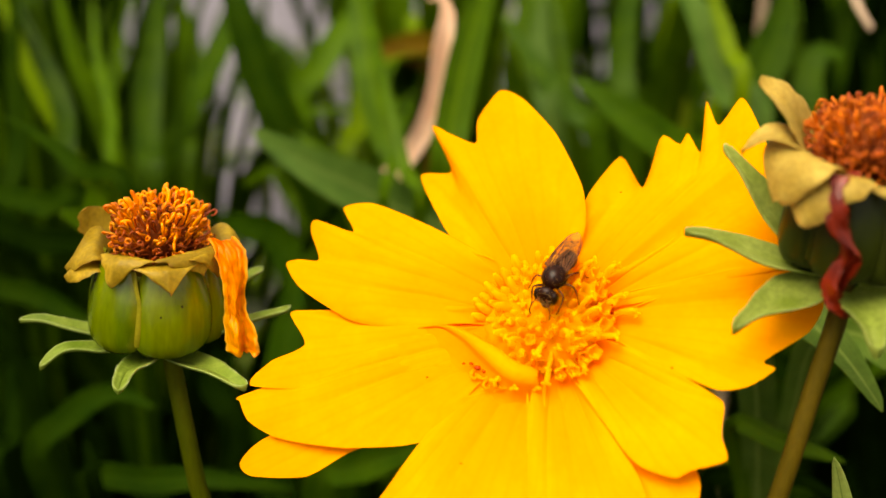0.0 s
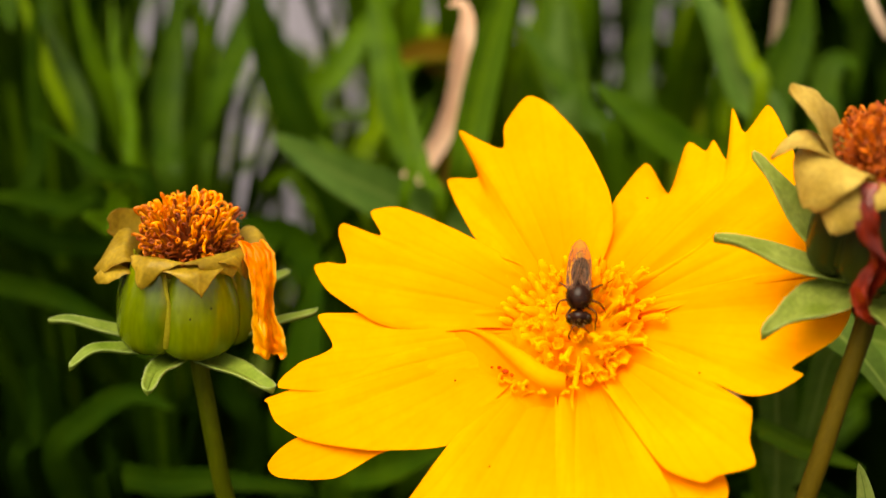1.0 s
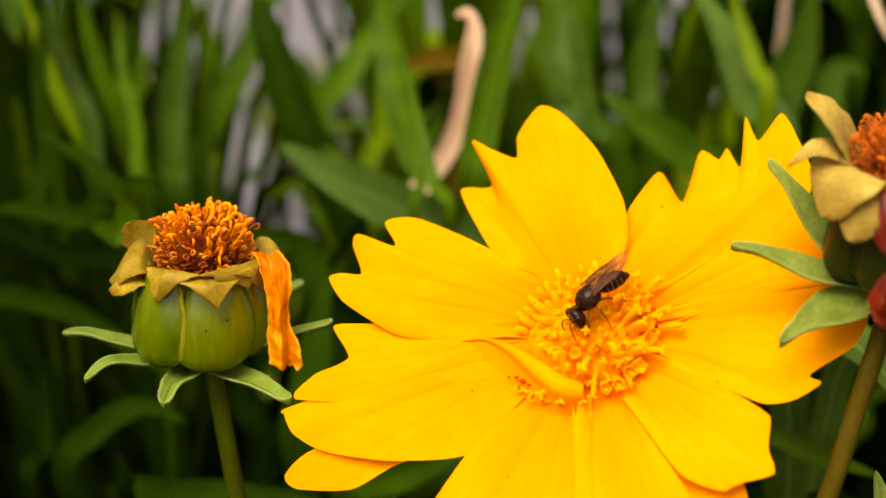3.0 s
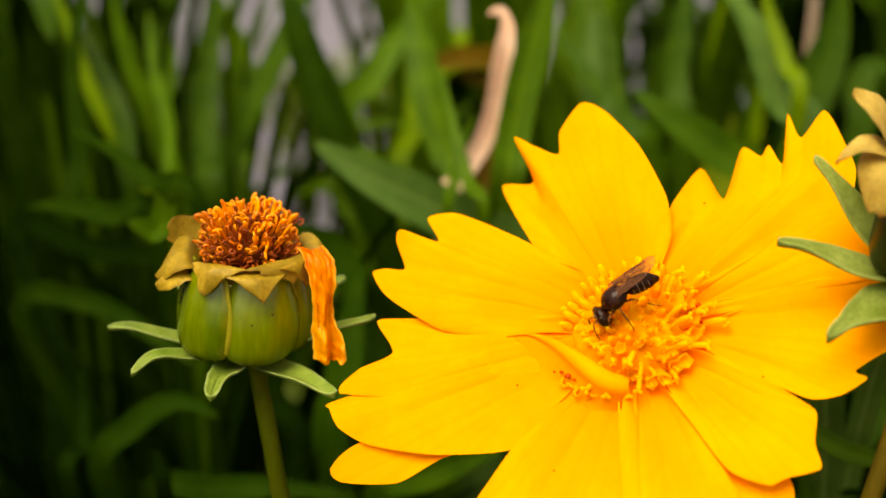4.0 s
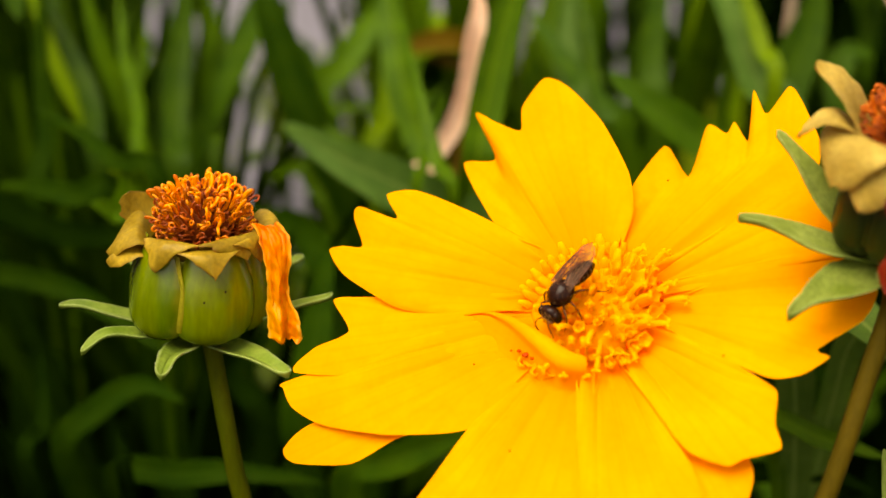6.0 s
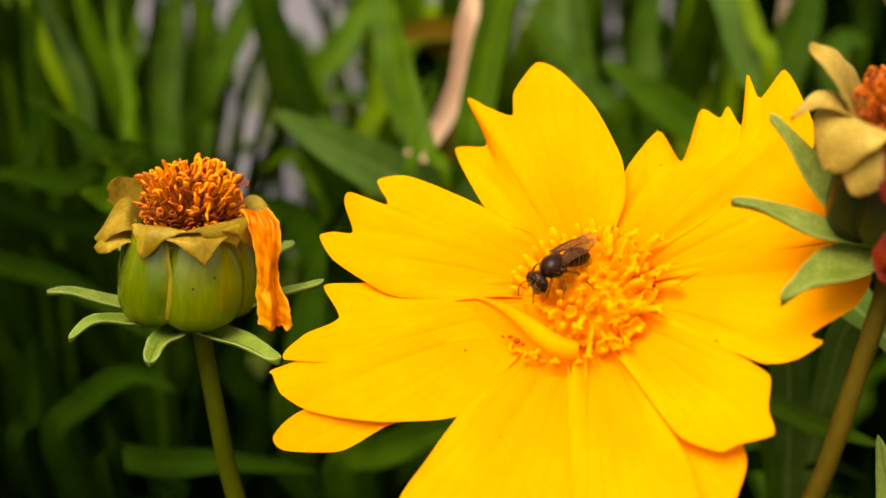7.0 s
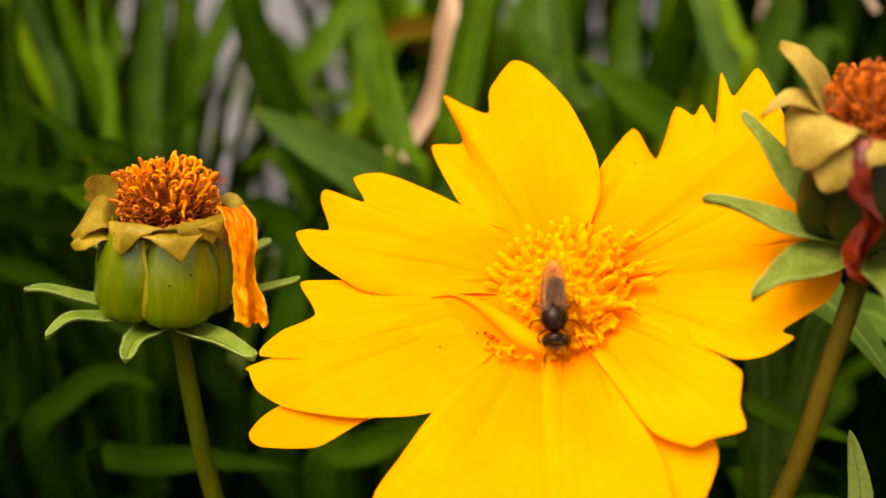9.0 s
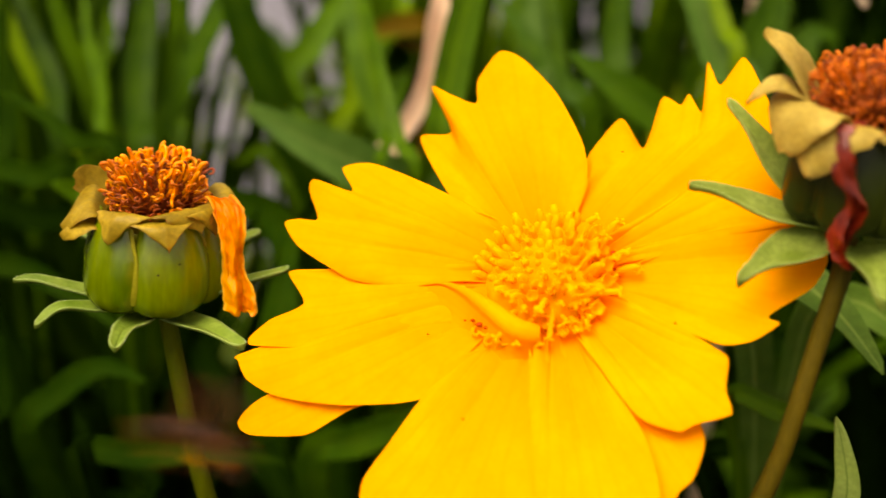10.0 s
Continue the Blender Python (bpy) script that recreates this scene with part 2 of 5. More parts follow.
M_POLLEN = material("pollen_orange", (0.72, 0.18, 0.0), (0.92, 0.32, 0.003), 0.8, 1500, 0.2, 0.4, (1, 1, 1), 9000, spec=0.05)
M_TUFT = material("withered_floret_orange", (0.55, 0.10, 0.002), (0.86, 0.27, 0.005), 0.42, 700, 0.15, 0.3, (1, 1, 1), 4000, (0.3, 0.7), 0.3, 0.3)
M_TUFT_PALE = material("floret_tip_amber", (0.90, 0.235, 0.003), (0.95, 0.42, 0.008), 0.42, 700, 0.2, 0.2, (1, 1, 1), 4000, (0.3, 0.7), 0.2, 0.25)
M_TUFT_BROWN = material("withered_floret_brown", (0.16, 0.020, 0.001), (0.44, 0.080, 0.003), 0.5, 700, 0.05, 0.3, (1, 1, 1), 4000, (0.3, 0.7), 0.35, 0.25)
M_CORE = material("tuft_core_shade_brown", (0.07, 0.010, 0.001), (0.18, 0.034, 0.002), 0.8, 700, 0.0, 0.3, (1, 1, 1), 4000, (0.3, 0.7), 0.0, 0.1)
M_TUFT_RUST = material("withered_floret_rust", (0.36, 0.055, 0.003), (0.74, 0.185, 0.007), 0.5, 900, 0.08, 0.4, (1, 1, 1), 4000, (0.35, 0.65), 0.45, 0.25)
M_CUP = rimmed(material("bract_green", (0.046, 0.084, 0.001), (0.165, 0.190, 0.003), 0.22, 210, 0.05, 0.10, (1, 1, 0.22), 2200, (0.30, 0.70), 0.08, 0.45, grain=0.12), (0.22, 0.19, 0.010), 0.80, 1.02, 0.7)
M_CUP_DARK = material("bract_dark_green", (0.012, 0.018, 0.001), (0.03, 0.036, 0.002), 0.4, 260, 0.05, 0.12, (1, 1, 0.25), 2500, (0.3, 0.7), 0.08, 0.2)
M_MARGIN = material("bract_margin", (0.20, 0.18, 0.008), (0.30, 0.25, 0.015), 0.5, 500, 0.1, 0.15, (1, 1, 1), 2500, spec=0.1)
M_COLLAR = rimmed(material("dry_bract_olive", (0.31, 0.190, 0.010), (0.54, 0.355, 0.030), 0.42, 330, 0.40, 0.35, (1, 1, 1), 2600, (0.32, 0.68), 0.12, 0.25, grain=0.16), (0.26, 0.105, 0.012), 0.90, 1.05, 0.7, 0.07)
M_COLLAR_PALE = rimmed(material("dry_bract_straw", (0.36, 0.235, 0.034), (0.56, 0.405, 0.095), 0.5, 330, 0.42, 0.35, (1, 1, 1), 2600, (0.3, 0.7), 0.10, 0.12, grain=0.13), (0.46, 0.26, 0.05), 0.90, 1.05, 0.4, 0.08)
M_OUTER = rimmed(material("outer_bract_green", (0.105, 0.165, 0.014), (0.205, 0.265, 0.040), 0.5, 420, 0.18, 0.35, (1, 1, 1), 2800, (0.3, 0.7), 0.1, 0.12), (0.33, 0.39, 0.13), 0.86, 1.04, 0.5)
M_OUTER_PALE = rimmed(material("outer_bract_grey_green", (0.138, 0.185, 0.022), (0.260, 0.310, 0.066), 0.5, 330, 0.25, 0.3, (1, 1, 1), 2600, (0.3, 0.7), 0.1, 0.08), (0.36, 0.40, 0.13), 0.90, 1.05, 0.35)
M_FUZZ = material("pale_hair", (0.36, 0.42, 0.20), (0.50, 0.55, 0.32), 0.6, 900, 0.3, 0.0, spec=0.1)
M_STEM = material("stem_green", (0.040, 0.055, 0.001), (0.078, 0.080, 0.002), 0.6, 300, 0.0, 0.2, (1, 1, 0.15), 2600, (0.3, 0.7), 0.1, 0.04)
M_STEM_BROWN = material("stem_brownish", (0.040, 0.031, 0.002), (0.075, 0.048, 0.003), 0.6, 300, 0.0, 0.2, (1, 1, 0.15), 2600, (0.3, 0.7), 0.1, 0.04)
M_WILT = rimmed(material("wilted_petal_orange", (0.93, 0.19, 0.001), (0.95, 0.40, 0.003), 0.40, 190, 0.45, 0.30, (1, 1, 0.6), 1800, (0.30, 0.70), 0.0, 0.25), (0.95, 0.58, 0.05), 0.78, 1.02, 0.8)
M_RED = material("withered_petal_red", (0.08, 0.004, 0.001), (0.27, 0.022, 0.005), 0.36, 420, 0.12, 0.6, (1, 1, 0.5), 2500, (0.35, 0.65), 0.0, 0.3)
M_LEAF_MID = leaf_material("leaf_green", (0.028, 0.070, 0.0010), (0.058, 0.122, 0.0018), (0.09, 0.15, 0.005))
# three darkened copies of leaf green: foliage shade put into colour and gloss
M_LEAF_SHADE_DARK = leaf_material("leaf_shade_near_black", (0.002, 0.007, 0.0004), (0.006, 0.016, 0.0008), (0.010, 0.024, 0.0015), spec=0.0)
M_LEAF_SHADE = leaf_material("leaf_shade_green", (0.016, 0.045, 0.0008), (0.035, 0.075, 0.0012), (0.04, 0.08, 0.004))
M_LEAF_SHADE_DEEP = leaf_material("leaf_shade_deep_green", (0.008, 0.026, 0.0006), (0.019, 0.044, 0.001), (0.024, 0.052, 0.003), spec=0.01)
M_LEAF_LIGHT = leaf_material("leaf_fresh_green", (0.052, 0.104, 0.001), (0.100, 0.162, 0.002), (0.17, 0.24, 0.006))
M_LEAF_BLUE = leaf_material("leaf_grey_green", (0.05, 0.10, 0.010), (0.09, 0.15, 0.02), (0.17, 0.23, 0.045))
M_LEAF_TEAL = leaf_material("leaf_dull_green", (0.036, 0.082, 0.010), (0.065, 0.122, 0.018), (0.10, 0.15, 0.03))
M_LEAF_OLIVE = leaf_material("leaf_olive_green", (0.058, 0.088, 0.002), (0.100, 0.130, 0.004), (0.15, 0.18, 0.01))
M_LEAF_PALE = leaf_material("leaf_pale_green", (0.16, 0.22, 0.035), (0.25, 0.31, 0.075), (0.10, 0.15, 0.02))
M_LEAF_AMBER = leaf_material("leaf_yellowed", (0.085, 0.048, 0.003), (0.16, 0.088, 0.006), (0.20, 0.12, 0.015))
M_DRY = material("dry_leaf_tan", (0.74, 0.46, 0.30), (0.88, 0.64, 0.46), 0.6, 300, 0.4, 0.4, (1, 1, 0.4), 2500)
M_TWIG = material("dry_twig", (0.40, 0.27, 0.18), (0.55, 0.40, 0.28), 0.6, 300, 0.0, 0.4, (1, 1, 0.4), 2500)
M_GAP_RED = material("gap_shade_red", (0.42, 0.030, 0.001), (0.78, 0.100, 0.002), 0.6, 900, 0.1, 0.3, (1, 1, 1), 4000, (0.3, 0.7), 0.2, 0.1)
M_BEE = material("bee_shell", (0.008, 0.0022, 0.0010), (0.026, 0.0072, 0.0030), 0.17, 2500, 0.0, 0.10, (1, 1, 1), 12000, (0.3, 0.7), 0.0, 0.12)
M_BEE_BAND = material("bee_band", (0.09, 0.052, 0.028), (0.22, 0.140, 0.080), 0.6, 3000, 0.0, 0.4, (1, 1, 1), 12000, spec=0.1)
M_BEE_EYE = material("bee_eye", (0.010, 0.004, 0.0015), (0.022, 0.008, 0.003), 0.15, 3000, 0.0, 0.1, (1, 1, 1), 16000, spec=0.15)
M_BEE_LEG = material("bee_leg", (0.035, 0.008, 0.002), (0.26, 0.08, 0.012), 0.5, 1100, 0.0, 0.1, (1, 1, 1), 12000, spec=0.08)
M_BEE_HAIR = material("bee_hair", (0.20, 0.105, 0.030), (0.42, 0.24, 0.075), 0.6, 3000, 0.2, 0.1, spec=0.1)
M_VEIN = material("wing_vein", (0.07, 0.022, 0.008), (0.15, 0.05, 0.016), 0.4, 3000, 0.0, 0.1, spec=0.1)
# soil colour taken extra dark to carry the shade under the foliage
M_SOIL = material("soil", (0.010, 0.007, 0.004), (0.028, 0.019, 0.010), 0.95, 60, 0.0, 0.8, (1, 1, 1), 700, spec=0.1)
M_GRAVEL = material("pale_paving", (0.098, 0.090, 0.112), (0.155, 0.145, 0.178), 0.8, 25, 0.0, 0.5, (1, 1, 1), 300, spec=0.1)


def wing_material():
    m = bpy.data.materials.new("bee_wing_membrane")
    m.use_nodes = True
    n, link = m.node_tree.nodes, m.node_tree.links.new
    b = n["Principled BSDF"]
    b.inputs["Base Color"].default_value = (0.20, 0.125, 0.085, 1)
    b.inputs["Roughness"].default_value = 0.38
    b.inputs["Specular IOR Level"].default_value = 0.35
    clear, ms, noise_tex = n.new("ShaderNodeBsdfTransparent"), n.new("ShaderNodeMixShader"), n.new("ShaderNodeTexNoise")
    clear.inputs["Color"].default_value = (0.950, 0.938, 0.895, 1)
    noise_tex.inputs["Scale"].default_value = 900
    rng = n.new("ShaderNodeMapRange")
    rng.inputs["To Min"].default_value, rng.inputs["To Max"].default_value = 0.03, 0.085
    tc = n.new("ShaderNodeTexCoord")
    link(tc.outputs["Object"], noise_tex.inputs["Vector"])
    link(noise_tex.outputs["Fac"], rng.inputs["Value"]), link(rng.outputs[0], ms.inputs["Fac"])
    link(clear.outputs[0], ms.inputs[1]), link(b.outputs[0], ms.inputs[2])
    link(ms.outputs[0], n["Material Output"].inputs["Surface"])
    return m


M_WING = wing_material()

# ---- building helpers; lengths in millimetres, meshes in metres ----
rnd = random.Random(7)


def finish(bm, name, mat, smooth=True):
    bmesh.ops.recalc_face_normals(bm, faces=bm.faces)
    me = bpy.data.meshes.new(name)
    for fc in bm.faces:
        fc.smooth = smooth
    for e in bm.edges:
        if len(e.link_faces) == 2 and e.calc_face_angle(0.0) > 1.15:
            e.smooth = False
    bm.to_mesh(me)
    bm.free()
    me.materials.append(mat)
    return me


def part(name, bm, mat, parent, label="", m=None):
    """One mesh object under a thing or a part."""
    ob = new(name, bm if isinstance(bm, bpy.types.Mesh) else finish(bm, name, mat))
    ob.parent = parent
    if m is not None:
        ob.matrix_basis = m
    return tagged(ob, label)


def thing(name, label, category, m=None, group="", kind=""):
    ob = new(name)
    ob.empty_display_size = 0.005
    if m is not None:
        ob.matrix_basis = m
    return tagged(ob, label, category, group, kind)


def sheet(nu, nv, place, thick, bm=None, rim=0.35):
    """A closed thin body over a grid of points place(u, v) -> (x, y, z) in mm, thick mm deep, with a UV map."""
    bm = bm or bmesh.new()
    uv = bm.loops.layers.uv.verify()
    pts = [[Vector(place(i / nu, j / nv)) for j in range(nv + 1)] for i in range(nu + 1)]
    top, low = [], []
    for i in range(nu + 1):
        top.append([]), low.append([])
        for j in range(nv + 1):
            du = pts[min(i + 1, nu)][j] - pts[max(i - 1, 0)][j]
            dv = pts[i][min(j + 1, nv)] - pts[i][max(j - 1, 0)]
            nrm = du.cross(dv)
            nrm = nrm.normalized() if nrm.length > 1e-9 else Vector((0, 0, 1))
            edge = rim if j in (0, nv) or i == nu else 1.0
            top[i].append(bm.verts.new((pts[i][j] + nrm * thick * edge / 2) * MM))
            low[i].append(bm.verts.new((pts[i][j] - nrm * thick * edge / 2) * MM))

    def quad(a, b, c, d, uvs):
        try:
            fc = bm.faces.new((a, b, c, d))
        except ValueError:
            return
        for lp, w in zip(fc.loops, uvs):
            lp[uv].uv = w

    for i in range(nu):
        for j in range(nv):
            w = [(j / nv, i / nu), (j / nv, (i + 1) / nu), ((j + 1) / nv, (i + 1) / nu), ((j + 1) / nv, i / nu)]
            quad(top[i][j], top[i + 1][j], top[i + 1][j + 1], top[i][j + 1], w)
            quad(low[i][j], low[i][j + 1], low[i + 1][j + 1], low[i + 1][j], [w[0], w[3], w[2], w[1]])
        for j in (0, nv):
            w = [(j / nv, i / nu)] * 4
            quad(top[i][j], low[i][j], low[i + 1][j], top[i + 1][j], w)
    for i in (0, nu):
        for j in range(nv):
            quad(top[i][j], top[i][j + 1], low[i][j + 1], low[i][j], [(j / nv, i / nu)] * 4)
    return bm


def spline(pts, s):
    """A smooth curve through the points, s from 0 to 1."""
    p = [Vector(q) for q in pts]
    if len(p) == 2:
        return p[0].lerp(p[1], s)
    k = min(int(s * (len(p) - 1)), len(p) - 2)
    f = s * (len(p) - 1) - k
    a, b, c, d = p[max(k - 1, 0)], p[k], p[k + 1], p[min(k + 2, len(p) - 1)]
    return 0.5 * (2 * b + (c - a) * f + (2 * a - 5 * b + 4 * c - d) * f * f + (3 * b - a - 3 * c + d) * f ** 3)


def tube(pts, radii, n=12, ring=8, bm=None, wave=0.0, closed=True):
    """A round rod along a smooth curve; radii in mm from start to end."""
    bm = bm or bmesh.new()
    rings, side = [], None
    for i in range(n + 1):
        s = i / n
        c = spline(pts, s)
        d = (spline(pts, min(s + 0.01, 1)) - spline(pts, max(s - 0.01, 0))).normalized()
        if side is None:
            side = d.orthogonal().normalized()
        side = (side - d * side.dot(d)).normalized()
        up = d.cross(side)
        q = s * (len(radii) - 1)
        k = min(int(q), len(radii) - 2)
        r = radii[k] + (radii[k + 1] - radii[k]) * (q - k)
        rings.append([])
        for j in range(ring):
            a = 2 * math.pi * j / ring
            rr = r * (1 + wave * math.sin(3 * a + 9 * s))
            rings[-1].append(bm.verts.new((c + side * math.cos(a) * rr + up * math.sin(a) * rr) * MM))
    for i in range(n):
        for j in range(ring):
            bm.faces.new((rings[i][j], rings[i][(j + 1) % ring], rings[i + 1][(j + 1) % ring], rings[i + 1][j]))
    if closed:
        bm.faces.new(rings[0][::-1])
        bm.faces.new(rings[-1])
    return bm


def blob(centre, radii, nu=16, nv=12, shape=None, bm=None):
    """An egg-like body; shape(direction) may push its points about."""
    bm = bm or bmesh.new()
    rows = []
    for i in range(nv + 1):
        th = math.pi * i / nv
        rows.append([])
        for j in range(nu if 0 < i < nv else 1):
            ph = 2 * math.pi * j / nu
            d = Vector((math.sin(th) * math.cos(ph), math.cos(th), math.sin(th) * math.sin(ph)))
            p = Vector((d.x * radii[0], d.y * radii[1], d.z * radii[2]))
            if shape:
                p = Vector(shape(d, p))
            rows[-1].append(bm.verts.new((Vector(centre) + p) * MM))
    for i in range(nv):
        a, b = rows[i], rows[i + 1]
        for j in range(nu):
            k = (j + 1) % nu
            if len(a) == 1:
                bm.faces.new((a[0], b[j], b[k]))
            elif len(b) == 1:
                bm.faces.new((a[j], b[0], a[k]))
            else:
                bm.faces.new((a[j], b[j], b[k], a[k]))
    return bm


def blade(pts, width, face=(0, -1, 0.4), fold=0.25, n=16, blunt=0.25, wave=0.0, thick=0.28, turn=0.0, bm=None, seed=0.0):
    """A lance-shaped leaf along a curve, widest past its middle, folded along the midrib."""
    face = Vector(face).normalized()

    def place(u, v):
        c = spline(pts, u)
        d = (spline(pts, min(u + 0.02, 1)) - spline(pts, max(u - 0.02, 0))).normalized()
        side = d.cross(face)
        side = side.normalized() if side.length > 1e-6 else d.orthogonal().normalized()
        if turn:
            side = Matrix.Rotation(turn * u, 3, d) @ side
        up = side.cross(d)
        w = width / 2 * (blunt + (1 - blunt) * math.sin(math.pi * min(1, u * 0.62 + 0.12)) ** 0.8) * min(1, (1.0001 - u) * 3.2) ** 0.6
        x = 2 * v - 1
        ripple = wave * width * math.sin(11 * u + seed) * x * abs(x)
        return c + side * (w * x) + up * (fold * w * abs(x) ** 1.4 + ripple)

    return sheet(n, 6, place, thick, bm)

# ---- the open flower ----
def frame_of(origin, x_axis, y_axis, z_axis):
    m = Matrix((x_axis, y_axis, z_axis)).transposed().to_4x4()
    m.translation = Vector(origin) * MM
    return m


FLOWER = frame_of((8.94, -17.61, 296.45), (0.9792, -0.1211, 0.1627), (0.0, 0.8022, 0.5970), (-0.2028, -0.5846, 0.7856))


def disc_height(r):
    return 1.3 * max(0.0, 1 - (r / 7.0) ** 2)


def round_line(pts, sharp, s):
    """The point at s (0..1) of an outline: partly straight, partly rounded."""
    q = s * (len(pts) - 1)
    k = min(int(q), len(pts) - 2)
    straight = pts[k].lerp(pts[k + 1], q - k)
    return spline(pts, s).lerp(straight, sharp)


def petal(flower, base, half, layer, outline, label="", seed=0.0, sharp=0.35, rib_depth=0.10, lobes=None):
    """A ray petal. base, half: direction and half spread of its foot, degrees; outline: (direction, reach, rise) from edge to edge."""
    if outline[0][0] > outline[-1][0]:
        outline = outline[::-1]
    first, last = outline[0], outline[-1]
    outline = [(first[0] - 7, first[1], first[2])] + list(outline[1:-1]) + [(last[0] + 7, last[1], last[2])]
    pts = [Vector((r * math.cos(radians(a)), r * math.sin(radians(a)), h)) for a, r, h in outline]
    mid = Vector((math.cos(radians(base)), math.sin(radians(base)), 0))
    side = Vector((-mid.y, mid.x, 0))

    def mean_line(v):
        q, total, weight = v * (len(pts) - 1), Vector((0, 0, 0)), 0.0
        for k, p in enumerate(pts):
            w = math.exp(-((k - q) / 1.5) ** 2)
            total, weight = total + p * w, weight + w
        return total / weight

    def place(u, v):
        end = round_line(pts, sharp, v)
        a = radians(base + half * (2 * v - 1))
        foot = Vector((4.0 * math.cos(a), 4.0 * math.sin(a), -0.6))
        mean = mean_line(v)
        back = (mean - foot) * 0.26
        if lobes is not None:
            back = Vector((math.cos(radians(lobes)), math.sin(radians(lobes)), 0)) * back.length
        knee = mean - back
        p = foot.lerp(knee, u / 0.7) if u < 0.7 else knee.lerp(end, (u - 0.7) / 0.3)
        p.z = -0.6 + layer * min(1, u * 2.5) + 0.6 * min(1, u * 3) + end.z * u ** 1.6
        # lengthwise pleats, fading to the tip, and a gentle waviness
        x = p.dot(side)
        p.z += rib_depth * math.cos(x * 1.15 + seed) * math.sin(math.pi * min(1, u * 0.9 + 0.1)) ** 0.7
        p.z += 0.09 * math.cos(x * 2.3 + 2 * seed) * math.exp(-((u - 0.16) / 0.16) ** 2)
        for c in (0.3, 0.5, 0.7):
            p.z -= 0.12 * math.exp(-((v - c - 0.02 * math.sin(3 * u + seed)) / 0.028) ** 2) * math.sin(math.pi * min(1, u * 0.85 + 0.1))
        p.z += 0.16 * noise.noise(Vector((p.x * 0.16 + seed, p.y * 0.16, seed)))
        p.z += 0.22 * math.sin(math.pi * u) - 0.12 * u ** 6 * math.sin(v * 17 + seed)
        return p

    return part("petal", sheet(24, 90, place, 0.10, None, 0.22), M_PETAL, flower, label)


def floret_mesh(kind, length, bend, mouth, mat):
    """A tubular disc floret: a throat that opens into a cup with five blunt lobes, some with a knobbed style."""
    bm = bmesh.new()
    rings = []
    n = 15
    for s, r, z in ((0.0, mouth * 0.62, -0.8), (0.35, mouth * 0.60, length * 0.35), (0.7, mouth * 0.74, length * 0.72), (0.9, mouth * 0.94, length * 0.92), (1.0, mouth, length), (1.0, mouth * 0.86, length + 0.05),
                    (0.92, mouth * 0.62, length * 0.90), (0.8, mouth * 0.4, length * 0.62)):
        rings.append([])
        for k in range(n):
            a = 2 * math.pi * k / n + kind
            wave = math.cos(5 * 2 * math.pi * k / n) + 0.9 * math.sin(2 * math.pi * k / n + kind) if r >= mouth * 0.8 else 0.0
            rings[-1].append(bm.verts.new(Vector((r * (1 + 0.13 * wave) * math.cos(a) + bend * s * s, r * (1 + 0.13 * wave) * math.sin(a), z + 0.13 * wave * (s > 0.95))) * MM))
    for a, b in zip(rings, rings[1:]):
        for k in range(n):
            bm.faces.new((a[k], a[(k + 1) % n], b[(k + 1) % n], b[k]))
    bm.faces.new(rings[-1])
    bm.faces.new(rings[0][::-1])
    if kind % 2 == 0:
        top = Vector((bend, 0, length * 0.7))
        tube([top, top + Vector((0.05, 0.02, 0.6)), top + Vector((0.16, 0.05, 1.0)), top + Vector((0.2, 0.05, 1.12))], [0.13, 0.13, 0.19, 0.10], 7, 6, bm)
    return finish(bm, "disc_floret", mat)


def prong_mesh(length, bend, r0, r1, mat, fork=False):
    """A slim floret or style that stands out from the disc and ends in an uneven flared mouth or two short spreading arms."""
    bm = bmesh.new()
    pts = [(0, 0, -0.8), (0.03, 0, length * 0.4), (bend * 0.45, 0.05, length * 0.8), (bend, 0.03, length)]
    tube(pts, [r0 * 1.1, r0 * 0.85, (r0 + r1) * 0.42, r1, r1 * 1.05, r1 * 0.55], 14, 8, bm)
    end = Vector((bend, 0.03, length))
    if fork:
        for q in (-1, 1):
            tube([end - Vector((0, 0, 0.2)), end + Vector((0.05, q * 0.22, 0.08)), end + Vector((0.04, q * 0.38, 0.0))], [0.17, 0.16, 0.09], 6, 6, bm)
    else:
        for k in range(4):
            a = 1.57 * k + 0.4
            d = Vector((math.cos(a), math.sin(a), 0))
            tube([end - Vector((0, 0, 0.22)) + d * r1 * 0.5, end + d * r1 * 1.15 + Vector((0, 0, 0.02)), end + d * r1 * 1.5 + Vector((0, 0, -0.06 - 0.05 * k))], [r1 * 0.42, r1 * 0.40, r1 * 0.2], 4, 5, bm)
    return finish(bm, "disc_floret", mat)


def spike_mesh(length, bend, mat):
    """An unopened floret: a tapered, slightly ribbed spike with a blunt end."""
    bm = bmesh.new()
    tube([(0, 0, -0.8), (0, 0, length * 0.3), (bend * 0.4, 0.02, length * 0.7), (bend, 0, length)], [0.34, 0.40, 0.37, 0.30, 0.16], 12, 10, bm, 0.06)
    return finish(bm, "disc_floret", mat)


